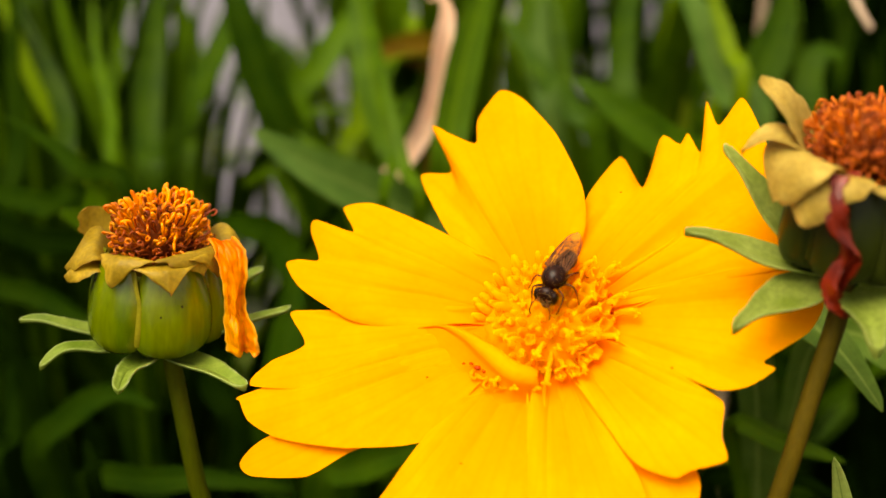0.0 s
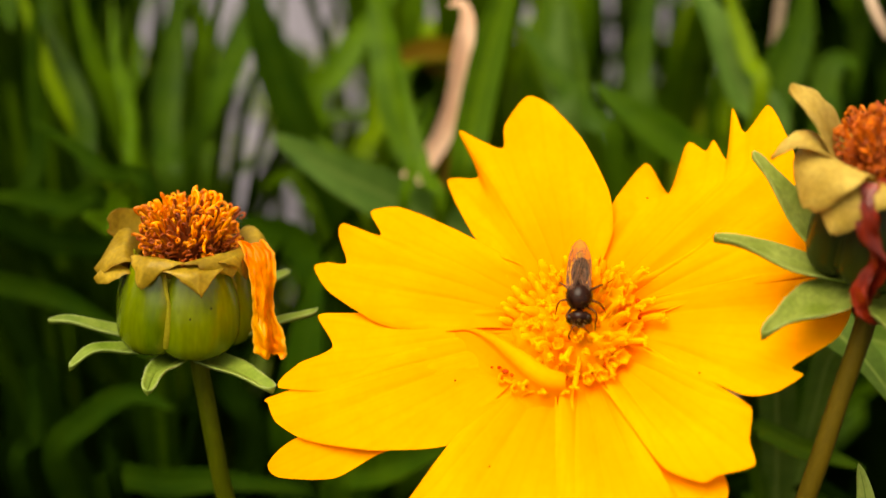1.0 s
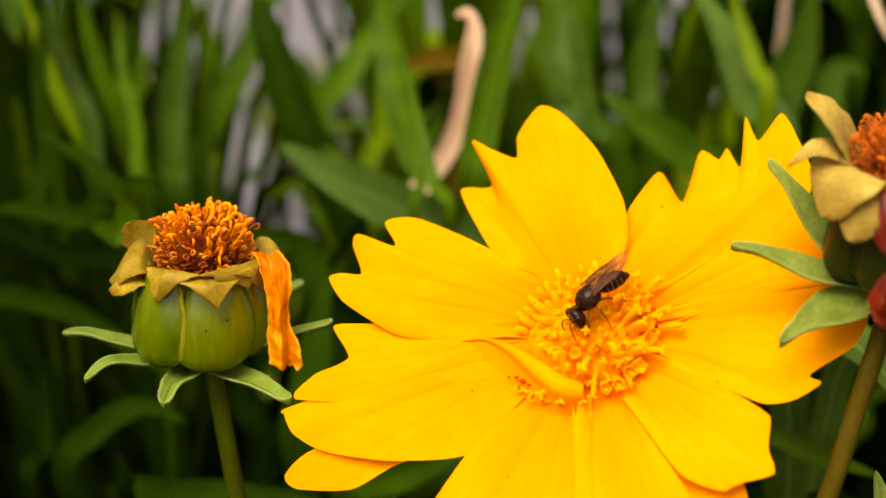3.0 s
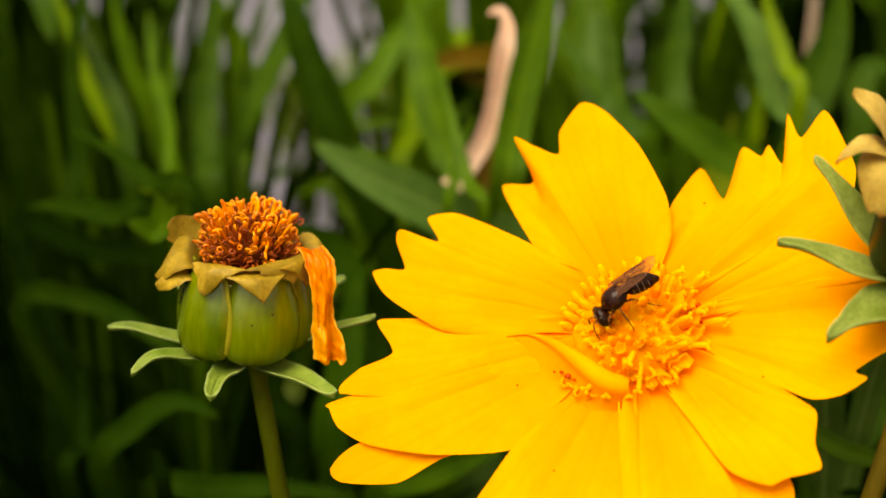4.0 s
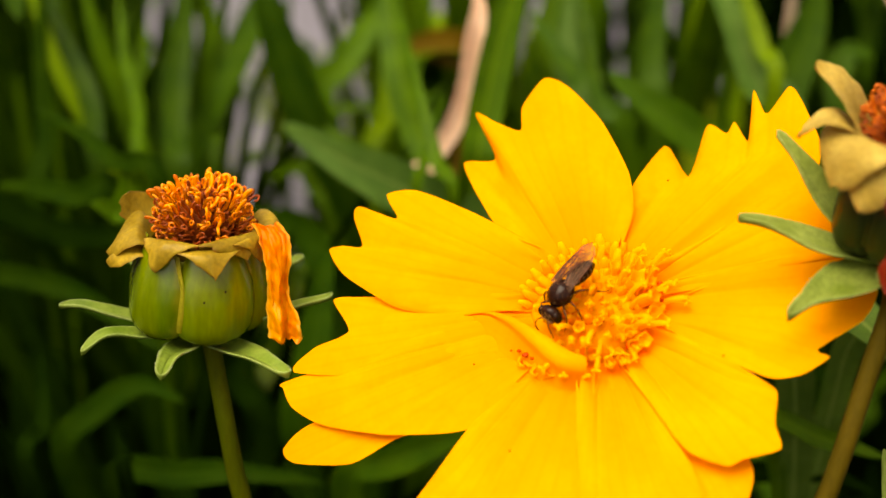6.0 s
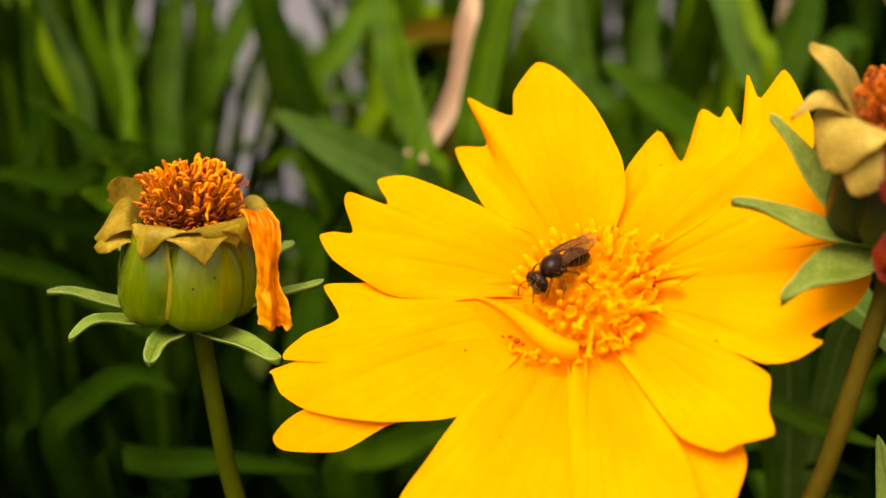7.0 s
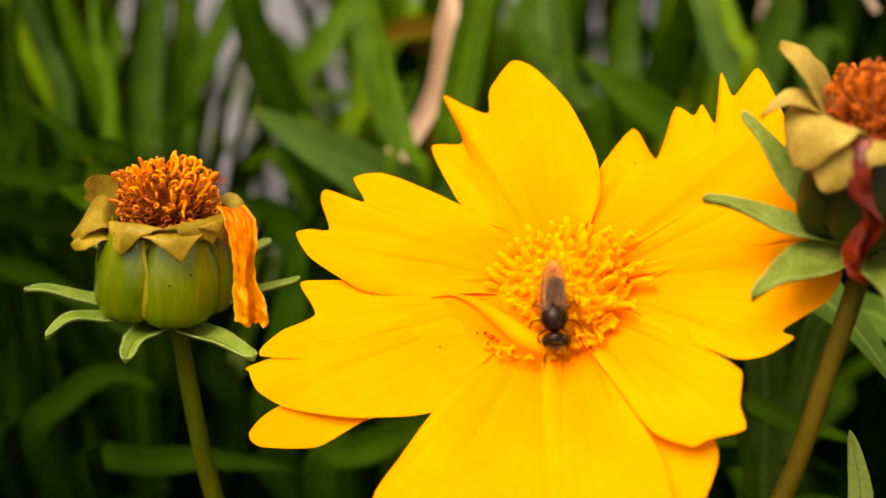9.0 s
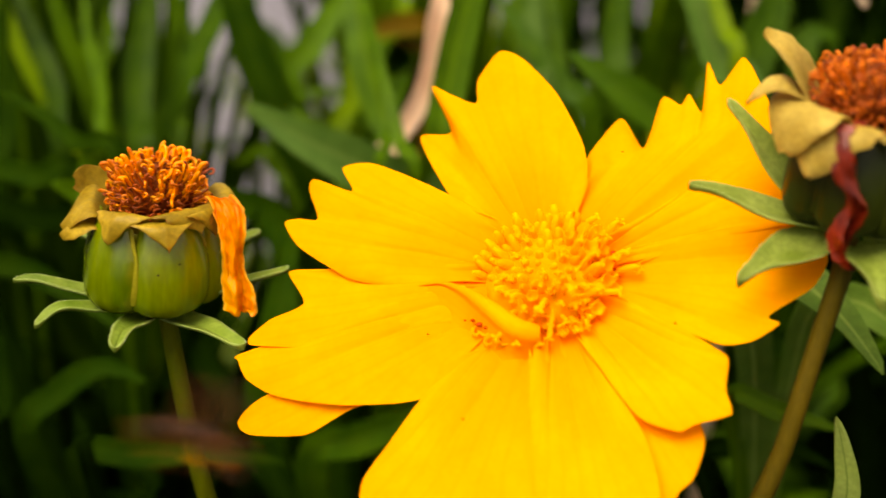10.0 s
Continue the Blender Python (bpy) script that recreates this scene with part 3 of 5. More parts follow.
def open_flower():
    fl = thing("coreopsis_flower", "open golden yellow coreopsis flower with toothed petals on a green stem", "flower", FLOWER)
    petal(fl, 42, 26, -0.15, [(12, 6, 0), (16, 13, 0), (20, 19, 0.4), (27, 22.6, 1), (32.8, 25.1, 1.4), (43.3, 27.6, 1.4), (46.8, 28.2, 1.4), (47.5, 25.2, 0),
                             (53.5, 27.4, -0.6), (47.8, 22.6, -1.5), (53.9, 24.2, -2), (54.2, 22.9, -2.2), (59.9, 23.5, -2.8), (58, 18, -4),
                             (68.1, 20.7, -3.9), (71.9, 14.2, -1.4), (64, 7, 0)], seed=1.0, lobes=82, sharp=0.5)
    petal(fl, -118, 28, -0.2, [(-140, 7, 0), (-137.2, 15.3, -0.3), (-135, 19.6, -0.5), (-133.7, 23.5, -0.8), (-129, 26, -0.9), (-123, 26.5, -1), (-119, 24, -1),
                               (-113, 26.5, -1), (-104, 26, -0.8), (-95, 22, -0.4), (-93, 12, 0), (-96, 6, 0)], seed=2.0)
    petal(fl, -62, 18, -0.6, [(-84, 7, 0), (-84, 15, -0.4), (-82, 22, -0.8), (-74, 24.5, -0.8), (-65.4, 21.9, -0.8), (-61.3, 21.5, -0.8), (-55, 20, -0.8), (-51.8, 18.7, -0.8), (-46, 14, -0.3), (-44, 6, 0)], seed=3.0)
    petal(fl, -152, 16, -0.5, [(-138.0, 8.0, 0.0), (-142.4, 15.0, -0.3), (-149.1, 20.3, -0.7), (-150.9, 24.8, -1.6), (-156.7, 29.2, -1.6), (-159.6, 29.7, -1.4), (-161.7, 26.8, -0.9), (-161.2, 17.9, -0.4), (-160.0, 8.0, 0.0)], seed=12.0)
    petal(fl, -158, 25, -0.03, [(-136, 8, 0), (-136.6, 15, -0.4), (-149, 20.3, -0.5), (-156, 23.5, -0.6), (-160.9, 26.1, -0.6), (-165.4, 27.8, -0.6), (-169.6, 28.3, -0.6), (-171, 28.2, -0.6), (-173, 20, -0.2), (-178, 8, 0)], seed=4.0)
    petal(fl, 18, 14, 0.02, [(4, 6, 0), (7, 14, 0.5), (6, 21, 0.8), (9, 22.5, 1), (21.5, 22.4, 1.2), (28, 19.4, 1), (29.7, 15.6, 0.8), (26, 12, 0.5), (28, 6.4, 0)], seed=5.0)
    petal(fl, -176, 24, 0.06, [(-156, 7, -0.4), (-159, 11.5, -0.4), (-164, 18, -0.3), (-172.1, 27.1, -0.5), (-176.8, 25.2, -0.4), (-179.9, 22, -0.4), (-188.2, 23.9, -0.7), (-189, 21.4, -0.5),
                              (-190, 16, 0), (-192, 7, 0)], seed=6.0)
    petal(fl, 98, 31, 0.05, [(70, 6, 0), (65.2, 9.9, 0.3), (72.5, 13.6, 0.8), (83.7, 18.8, 1.3), (92, 23.2, 1.6), (97.2, 24.8, 1.7), (104, 22.4, 1.4), (106.6, 19.9, 1), (111.5, 21.9, 1),
                             (114.7, 24, 1), (115.7, 19.5, -1), (122.9, 21.7, -2), (129.8, 14.1, -1), (131, 7.5, 0)], seed=7.0)
    petal(fl, -8, 21, 0.05, [(-28, 6, 0.2), (-31, 11, 0.3), (-31, 16, 0.3), (-26.7, 18.2, 0.3), (-20.4, 19.9, 0.6), (-18.7, 18.9, 0.4), (-10, 22.1, 0.4), (-3.5, 23.4, 0.4), (3, 23.2, 0.5),
                             (8.7, 22, 0.6), (9.7, 13.6, 0.6), (8, 6, 0.3)], seed=8.0)
    petal(fl, -82, 20, 0.1, [(-99, 6.5, 0.2), (-99.4, 12.4, 0.3), (-96, 18.6, 0.2), (-93, 23, 0), (-87, 25, -0.2), (-82, 23.5, -0.3), (-76, 25, -0.3), (-69.3, 22, 0), (-65.6, 16.9, 0), (-66, 11, 0), (-68, 6, 0)], seed=9.0)
    petal(fl, -48, 20, 0.2, [(-65, 6.3, 0.3), (-67.6, 10.1, 0.5), (-64.7, 15.5, 0.4), (-58.1, 18.2, 0.2), (-53.9, 18.6, 0.2), (-45.8, 19.9, 0), (-41.4, 18.3, 0.1), (-34.2, 17.2, 0.2), (-33.1, 16.3, 0.3),
                             (-31, 12, 0.6), (-31, 6, 0.3)], seed=10.0)
    petal(fl, 152, 27, 0.12, [(130, 7.5, 0), (133.7, 15, 0.2), (138.7, 21.1, 0.5), (143.7, 23.2, 0.6), (148.5, 20.6, 0.6), (150.3, 24.2, 1.4), (153, 24.2, 1.2), (158.7, 22.3, 0.8), (160, 24.1, 0.9), (161.9, 25.1, 0.9),
                              (166.8, 23.1, 0.7), (172, 19.4, 0.25), (175.5, 16.6, 0.0), (178, 8, -0.3)], seed=11.0)

    # a short petal under the others
    petal(fl, 181, 26, -0.75, [(157, 7, -0.2), (163, 13, -0.3), (172, 16.5, -0.4), (184, 17, -0.4), (194, 15, -0.4), (203, 7, -0.2)], seed=13.0)

    # a small inner petal rolled up along the edge of the disc
    line = [Vector((r * math.cos(radians(a)), r * math.sin(radians(a)), h)) for a, r, h in
            ((-181, 11.2, 0.05), (-179, 8.9, 0.55), (-166, 6.9, 1.2), (-141, 6.0, 1.6), (-116, 6.2, 1.3), (-97, 6.1, 0.7))]

    def rolled(u, v):
        # rises from the petals outside, turns over the ridge and curls in toward the disc
        c = spline(line, u)
        out = Vector((c.x, c.y, 0)).normalized()
        skirt = 4.6 * (1 - u) ** 0.9 + 0.5
        r = 0.28 + 0.66 * min(1, u * 1.3) ** 1.3 * (1 - 0.35 * max(0, u - 0.9) / 0.1)
        if v < 0.5:
            q = v / 0.5
            low = c + out * (skirt + r)
            low.z = -0.15 - 0.45 * u
            p = low.lerp(c + out * r, q)
            p.z = low.z + (c.z - low.z) * (0.25 * q + 0.75 * q * q)
            return p
        a = math.pi * 1.25 * (v - 0.5) / 0.5
        return c + out * (r * math.cos(a)) + Vector((0, 0, r * math.sin(a)))

    part("rolled_petal", sheet(24, 22, rolled, 0.12), M_PETAL, fl, "small petal rolled inward over the disc")

    # receptacle under the florets
    part("petal_base", blob((0, 0, -1.3), (7.5, 7.5, 0.75), 28, 8), M_PETAL, fl, "yellow base where the petals join")
    part("receptacle", blob((-0.1, 0.2, -0.9), (5.7, 5.7, 1.9), 24, 12), M_DISC, fl, "deep orange disc under the florets")
    part("disc_dome", blob((-0.6, 0.8, -1.15), (5.0, 4.8, 1.8), 24, 12, lambda d, p: p * (1 + 0.06 * noise.noise(d * 5))), M_FLORET, fl, "packed orange-yellow middle of the disc")
    cups = [floret_mesh(0, 1.5, 0.35, 0.52, M_FLORET), floret_mesh(1, 1.6, 0.35, 0.62, M_FLORET), floret_mesh(3, 1.4, 0.3, 0.54, M_FLORET_DEEP)]
    fingers = [prong_mesh(2.2, 0.7, 0.27, 0.25, M_FLORET), prong_mesh(2.0, 0.5, 0.25, 0.21, M_FLORET, True), prong_mesh(2.5, 0.95, 0.24, 0.22, M_FLORET, True)]
    stubs = [prong_mesh(2.0, 0.2, 0.32, 0.26, M_FLORET), spike_mesh(2.2, 0.3, M_FLORET), spike_mesh(1.9, 0.15, M_FLORET_DEEP)]
    spikes = [spike_mesh(2.2, 0.35, M_FLORET_DEEP), spike_mesh(2.0, 0.2, M_FLORET), spike_mesh(2.4, 0.4, M_FLORET)]
    count = 124
    for i in range(count):
        r = 5.75 * math.sqrt((i + 0.5) / count)
        a = i * 2.39996
        x, y = r * math.cos(a), r * math.sin(a)
        if r > 4.0 and x < -2.8 and y < -0.4:
            continue
        front = (y < -0.8 and x > -2.5) or (x > 2.0 and y < 3.2)
        if r < 2.4:
            me, lean = rnd.choice(stubs), 10
        elif front:
            me, lean = rnd.choice((fingers[0], cups[0], fingers[1], fingers[2], fingers[2], fingers[1], cups[2], fingers[0], cups[1])), 12 + 26 * (r / 5.8) ** 2
        elif r > 4.3:
            me, lean = rnd.choice(spikes), 24
        else:
            me, lean = rnd.choice(stubs[:1] + spikes[1:] * 2), 22
        lean += rnd.uniform(-14, 14)
        m = Matrix.Translation(Vector((x - 0.15, y + 0.35, disc_height(r) - (0.62 if front and r >= 2.4 else 1.0))) * MM) @ Matrix.Rotation(a, 4, "Z") @ Matrix.Rotation(radians(lean), 4, "Y") @ Matrix.Rotation(rnd.uniform(-0.7, 0.7), 4, "Z")
        s = rnd.uniform(0.85, 1.2)
        tall = rnd.uniform(0.75, 1.15) * (1.05 if front else 0.64)
        part("disc_floret", me, None, fl, "", m @ Matrix.Diagonal((s * rnd.uniform(0.85, 1.15), s, s * tall, 1)))
    # rust-red bits added between the rim florets to colour in the shaded gaps
    for a, r, h in ((-10, 5.7, 0.4), (-3, 5.9, 0.45), (5, 5.8, 0.5), (13, 6.0, 0.5), (-22, 5.6, 0.35), (-58, 5.2, 0.35), (-66, 5.4, 0.35), (-75, 5.2, 0.4), (-48, 5.2, 0.4)):
        c = Vector((r * math.cos(radians(a)), r * math.sin(radians(a)), h))
        part("withered_bit", blob(tuple(c), (0.20 + 0.05 * (a % 3), 0.26, 0.24), 8, 6, lambda d, p: p * (1 + 0.35 * noise.noise(d * 2.2 + c))), M_GAP_RED, fl, "small added red bit that colours in a shaded gap")
    # red bits painting the dark gaps, and curled florets squeezed out, below the rolled petal
    for a, r, h, sx in ((-142, 7.5, 1.05, 0.32), (-147, 7.7, 1.05, 0.20), (-137, 7.3, 1.0, 0.22), (-150, 8.2, 1.0, 0.14), (-118, 7.0, 0.55, 0.26), (-111, 7.0, 0.45, 0.20)):
        c = Vector((r * math.cos(radians(a)), r * math.sin(radians(a)), h))
        part("withered_bit", blob(tuple(c), (sx, sx * 0.7, 0.16), 8, 6), M_GAP_RED, fl, "small added red bit that colours in a shaded gap")
    for a, r, turn in ((-144, 7.9, 0.4), (-139, 7.9, 1.4), (-132, 7.6, -0.3), (-125, 7.4, 0.8), (-121, 7.7, 2.0)):
        c, d = Vector((r * math.cos(radians(a)), r * math.sin(radians(a)), 0.36)), Vector((math.cos(radians(a) + turn), math.sin(radians(a) + turn), 0))
        e = Vector((-d.y, d.x, 0))
        curl = [c - d * 0.7 - Vector((0, 0, 0.4)), c + Vector((0, 0, 0.25)), c + d * 0.55 + e * 0.15 + Vector((0, 0, 0.35)), c + d * 0.6 + e * 0.55 + Vector((0, 0, 0.3)), c + d * 0.2 + e * 0.6 + Vector((0, 0, 0.25))]
        part("disc_floret", tube(curl, [0.14, 0.15, 0.14, 0.10], 12, 7), M_FLORET_DEEP, fl)
    # specks of dirt and pollen
    for a, r in ((113, 13.9), (-155, 11.5), (16, 17.5), (88, 17), (-120, 15), (-30, 12), (60, 15), (150, 16)):
        part("speck", blob((r * math.cos(radians(a)), r * math.sin(radians(a)), 0.55 if a != 60 else -1.0), (0.10, 0.07, 0.12), 6, 5), M_BEE, fl, "tiny dark speck")
    # green calyx and stem below
    part("calyx", blob((0, 0, -3.2), (4.5, 4.5, 2.8), 16, 8), M_CUP, fl, "green bracts under the petals")
    inv = FLOWER.inverted()
    pts = [(inv @ (Vector(p) * MM)) / MM for p in ((9.9, -15.6, 293.5), (11.5, -12.0, 284), (12.5, -8, 255), (11, -2, 160), (8, 2, -5))]
    part("stem", tube(pts, [1.3, 1.15, 1.2, 1.4, 1.7], 24, 10), M_STEM, fl)
    return fl


open_flower()


# ---- faded flower heads ----
def curl_mesh(kind, mat):
    """A withered floret: a stalk that ends in a hook, a loop, a flared mouth, a ring or two curled arms."""
    bm = bmesh.new()
    if kind == 0:
        pts, radii = [(0, 0, -1.0), (0.1, 0, 1.0), (0.25, 0.1, 1.9), (0.75, 0.2, 2.2), (0.95, 0.1, 1.7), (0.6, 0, 1.5)], [0.13, 0.17, 0.18, 0.17, 0.15, 0.11]
    elif kind == 1:
        pts, radii = [(0, 0, -1.0), (0, 0.1, 0.9), (-0.1, 0.3, 1.7), (0.1, 0.8, 1.9), (0.25, 0.8, 1.4)], [0.14, 0.18, 0.19, 0.16, 0.12]
    elif kind == 2:
        pts, radii = [(0, 0, -1.0), (0.05, 0.05, 0.8), (0.1, -0.05, 1.7), (0.05, 0.1, 2.4)], [0.15, 0.19, 0.21, 0.24, 0.27, 0.28, 0.12]
    elif kind == 3:
        pts, radii = [(0, 0, -1.0), (0.1, 0, 0.6), (0.3, 0.2, 1.1), (0.1, 0.5, 1.4), (-0.25, 0.3, 1.2), (-0.1, -0.05, 0.9), (0.25, 0, 0.8)], [0.14, 0.17, 0.19, 0.19, 0.17, 0.15, 0.11]
    elif kind == 4:
        pts, radii = [(0, 0, -1.0), (0.05, 0, 0.8), (0.0, 0.05, 1.7)], [0.17, 0.23, 0.24]
        for s in (-1, 1):
            tube([(0, 0.05, 1.6), (s * 0.35, 0.1, 2.05), (s * 0.75, 0.2, 1.95), (s * 0.72, 0.25, 1.55), (s * 0.45, 0.2, 1.55)], [0.16, 0.16, 0.14, 0.12, 0.09], 9, 6, bm)
    else:
        pts, radii = [(0, 0, -1.0), (0, 0, 0.2), (0.15, 0, 0.7)], [0.14, 0.16, 0.15]
        ring = [(0.15 + 0.42 * math.sin(a), 0.1 * math.sin(2 * a), 1.05 - 0.42 * math.cos(a)) for a in (0, 0.9, 1.8, 2.7, 3.6, 4.5, 5.4, 6.1)]
        tube(ring, [0.14, 0.17, 0.17, 0.15], 14, 6, bm)
    tube(pts, [0.86 * q for q in radii], 12, 6, bm)
    return finish(bm, "withered_floret", mat)


TUFT = {}


def tuft(head, base, rx, height, count, mats, seed, grain=1.0):
    """A dome of curled withered florets standing on the head; sizes in mm in the head's own space."""
    r = random.Random(seed)
    for mat in mats:
        for k in range(6):
            if (mat.name, k) not in TUFT:
                TUFT[mat.name, k] = curl_mesh(k, mat)
    # core brown is darkened so the gaps between curls look shaded
    part("tuft_core", blob((base[0], base[1], base[2] + height * 0.25), (rx * 0.74, rx * 0.74, height * 0.5), 16, 10), M_CORE, head, "dense brown core of the tuft, darkened as shade between the curls")
    # shorter curls deep between the outer ones
    fill = bmesh.new()
    for i in range(220):
        th, a = math.acos(1 - 1.2 * (i + 0.5) / 220), i * 2.39996 + 1.0
        d = Vector((math.sin(th) * math.cos(a), math.sin(th) * math.sin(a), math.cos(th)))
        p = Vector(base) + Vector((d.x * rx * 0.74, d.y * rx * 0.74, max(d.z, -0.1) * height * 0.47 + height * 0.08))
        e = (d + Vector((r.uniform(-0.6, 0.6), r.uniform(-0.6, 0.6), r.uniform(-0.2, 0.6)))).normalized()
        f = e.orthogonal().normalized() * r.choice((-1, 1))
        k = grain * r.uniform(0.8, 1.1)
        tube([p - e * 0.4, p + e * 0.5 * k, p + (e * 0.9 + f * 0.3) * k, p + (e * 0.8 + f * 0.6) * k, p + (e * 0.5 + f * 0.5) * k], [0.13 * k, 0.14 * k, 0.12 * k], 7, 5, fill)
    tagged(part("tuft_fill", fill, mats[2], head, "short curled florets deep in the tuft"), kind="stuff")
    for i in range(count):
        q = (i + 0.5) / count
        th = math.acos(1 - q * 1.28)
        a = i * 2.39996 + r.uniform(-0.2, 0.2)
        d = Vector((math.sin(th) * math.cos(a), math.sin(th) * math.sin(a), math.cos(th)))
        wide = rx * (0.86 + 0.16 * max(0, d.z) * math.sin(th)) + r.uniform(-0.35, 0.25)
        p = Vector(base) + Vector((d.x * wide, d.y * wide, (max(d.z, 0) ** 0.66 + min(d.z, 0)) * height * 0.55 + height * 0.06 + r.uniform(-0.3, 0.3)))
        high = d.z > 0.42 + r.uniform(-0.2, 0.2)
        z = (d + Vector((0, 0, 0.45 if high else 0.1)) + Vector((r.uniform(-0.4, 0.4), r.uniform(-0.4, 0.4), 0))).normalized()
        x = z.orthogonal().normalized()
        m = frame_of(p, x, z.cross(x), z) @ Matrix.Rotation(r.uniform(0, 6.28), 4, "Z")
        # amber favoured on the lit top, brown below: withering and painted shade together
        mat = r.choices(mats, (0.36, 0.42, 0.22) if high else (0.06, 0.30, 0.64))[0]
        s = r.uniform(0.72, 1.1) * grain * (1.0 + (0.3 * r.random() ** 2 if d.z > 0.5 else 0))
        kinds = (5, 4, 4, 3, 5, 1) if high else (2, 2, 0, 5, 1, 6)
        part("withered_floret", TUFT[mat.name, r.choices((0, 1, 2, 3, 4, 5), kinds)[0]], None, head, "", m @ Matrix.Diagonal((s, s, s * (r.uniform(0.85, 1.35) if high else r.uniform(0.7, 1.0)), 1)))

    # a few longer, brighter florets stand up out of the top
    for k in range(24):
        a, q = k * 2.39996, math.sqrt((k + 0.5) / 24)
        d = Vector((math.cos(a) * q * 0.8, math.sin(a) * q * 0.8, 0.75))
        p = Vector(base) + Vector((d.x * rx * 0.9, d.y * rx * 0.9, height * (0.60 - 0.20 * q * q + (0.10 if k % 3 == 0 else 0.0))))
        z = (d + Vector((r.uniform(-0.3, 0.3), r.uniform(-0.3, 0.3), 0.2))).normalized()
        x = z.orthogonal().normalized()
        k2 = grain * r.uniform(1.1, 1.5)
        part("withered_floret", TUFT[mats[0].name, r.choice((0, 5, 1, 2, 4, 2))], None, head, "", frame_of(p, x, z.cross(x), z) @ Matrix.Rotation(r.uniform(0, 6.28), 4, "Z") @ Matrix.Diagonal((k2, k2, k2 * 0.9, 1)))


URN = ((0.0, 0.60), (0.04, 0.82), (0.10, 0.94), (0.20, 1.0), (0.34, 1.01), (0.50, 1.0), (0.68, 0.95), (0.85, 0.88), (1.0, 0.80))


def urn_radius(u):
    for (a, p), (b, q) in zip(URN, URN[1:]):
        if u <= b:
            f = (u - a) / (b - a)
            return p + (q - p) * f
    return URN[-1][1]


def inner_bract(head, ang, half, radius, height, mat, proud, margin):
    """One of the fleshy bracts that form the urn; one edge overlaps its neighbour and carries a thin dry margin."""

    def body(u, v):
        x = 2 * v - 1
        narrow = 1 - 0.22 * max(0, u - 0.66) / 0.34 - 0.16 * (max(0, 0.16 - u) / 0.16) ** 1.4
        a = ang + half * x * narrow + 0.07 * math.sin(2.6 * u)
        smooth_r = (urn_radius(max(0, u - 0.03)) + urn_radius(u) + urn_radius(min(1, u + 0.03))) / 3
        r = radius * smooth_r * (1.05 - 0.14 * abs(x) ** 2.6) + proud + 0.16 * x
        r += 0.05 * math.sin(9 * x + 2 * u) * math.sin(math.pi * u)
        z = height * (0.075 + 0.925 * u - 0.05 * (1 - abs(x) ** 2) * (1 - u))
        return r * math.cos(a), r * math.sin(a), z

    bract = part("bract", sheet(22, 18, body, 0.42), mat, head)

    def rim(u, v):
        x, y, z = body(0.16 + 0.82 * u, 1.0)
        d = Vector((x, y, 0)).normalized()
        t = Vector((-d.y, d.x, 0))
        c = 2 * math.pi * v
        wide = 0.24 + 0.06 * math.sin(7 * u)
        return Vector((x, y, z)) + t * (wide * math.cos(c) + 0.05) + d * (0.10 * math.sin(c) + 0.22)

    part("bract_margin", sheet(14, 6, rim, 0.04), margin, bract, "thin dry straw-coloured margin")


def bract_tip(head, ang, path, width, mat, seed, tilt=0.0, ends=(0.42, 1.35, 0.97), ripple=0.2, slant=0.0):
    """The dry upper end of a bract, bent outward; path: distances from the axis and heights. ends: where it starts to narrow, how, how far."""
    a = radians(ang)
    d, t = Vector((math.cos(a), math.sin(a), 0)), Vector((-math.sin(a), math.cos(a), 0))
    line = [d * r + Vector((0, 0, z)) for r, z in path]

    def place(u, v):
        x = 2 * v - 1
        c = spline(line, u)
        w = width / 2 * (0.74 + 0.26 * min(1, u / 0.3)) * (1.0 + 0.10 * math.sin(3 * u)) * (1 if u < ends[0] else max(0.04, 1 - ((u - ends[0]) / (1 - ends[0])) ** ends[1] * ends[2]))
        wrap = 0.085 * width * x * x * (1 - 0.5 * u)
        w *= 1 + 0.20 * noise.noise(Vector((u * 6, seed, 2 * (x > 0)))) * abs(x) + 0.05 * noise.noise(Vector((u * 22, seed, 5 * (x > 0)))) * abs(x)
        wob = ripple * (math.sin(3.1 * x + seed + 3 * u) * u + 0.5 * noise.noise(Vector((x * 1.7, u * 3, seed))))
        # faint lengthwise veins and a raised fold down the middle
        wob += 0.035 * math.cos(15 * x) * (1 - u) + 0.10 * (1 - abs(x)) * math.sin(math.pi * u)
        return c - d * wrap + t * (w * x + slant * u * u) + Vector((0, 0, wob + tilt * w * x * u)) + d * (0.3 * wob)

    part("bract_tip", sheet(24, 22, place, 0.10), mat, head, "dry folded-back bract tip")


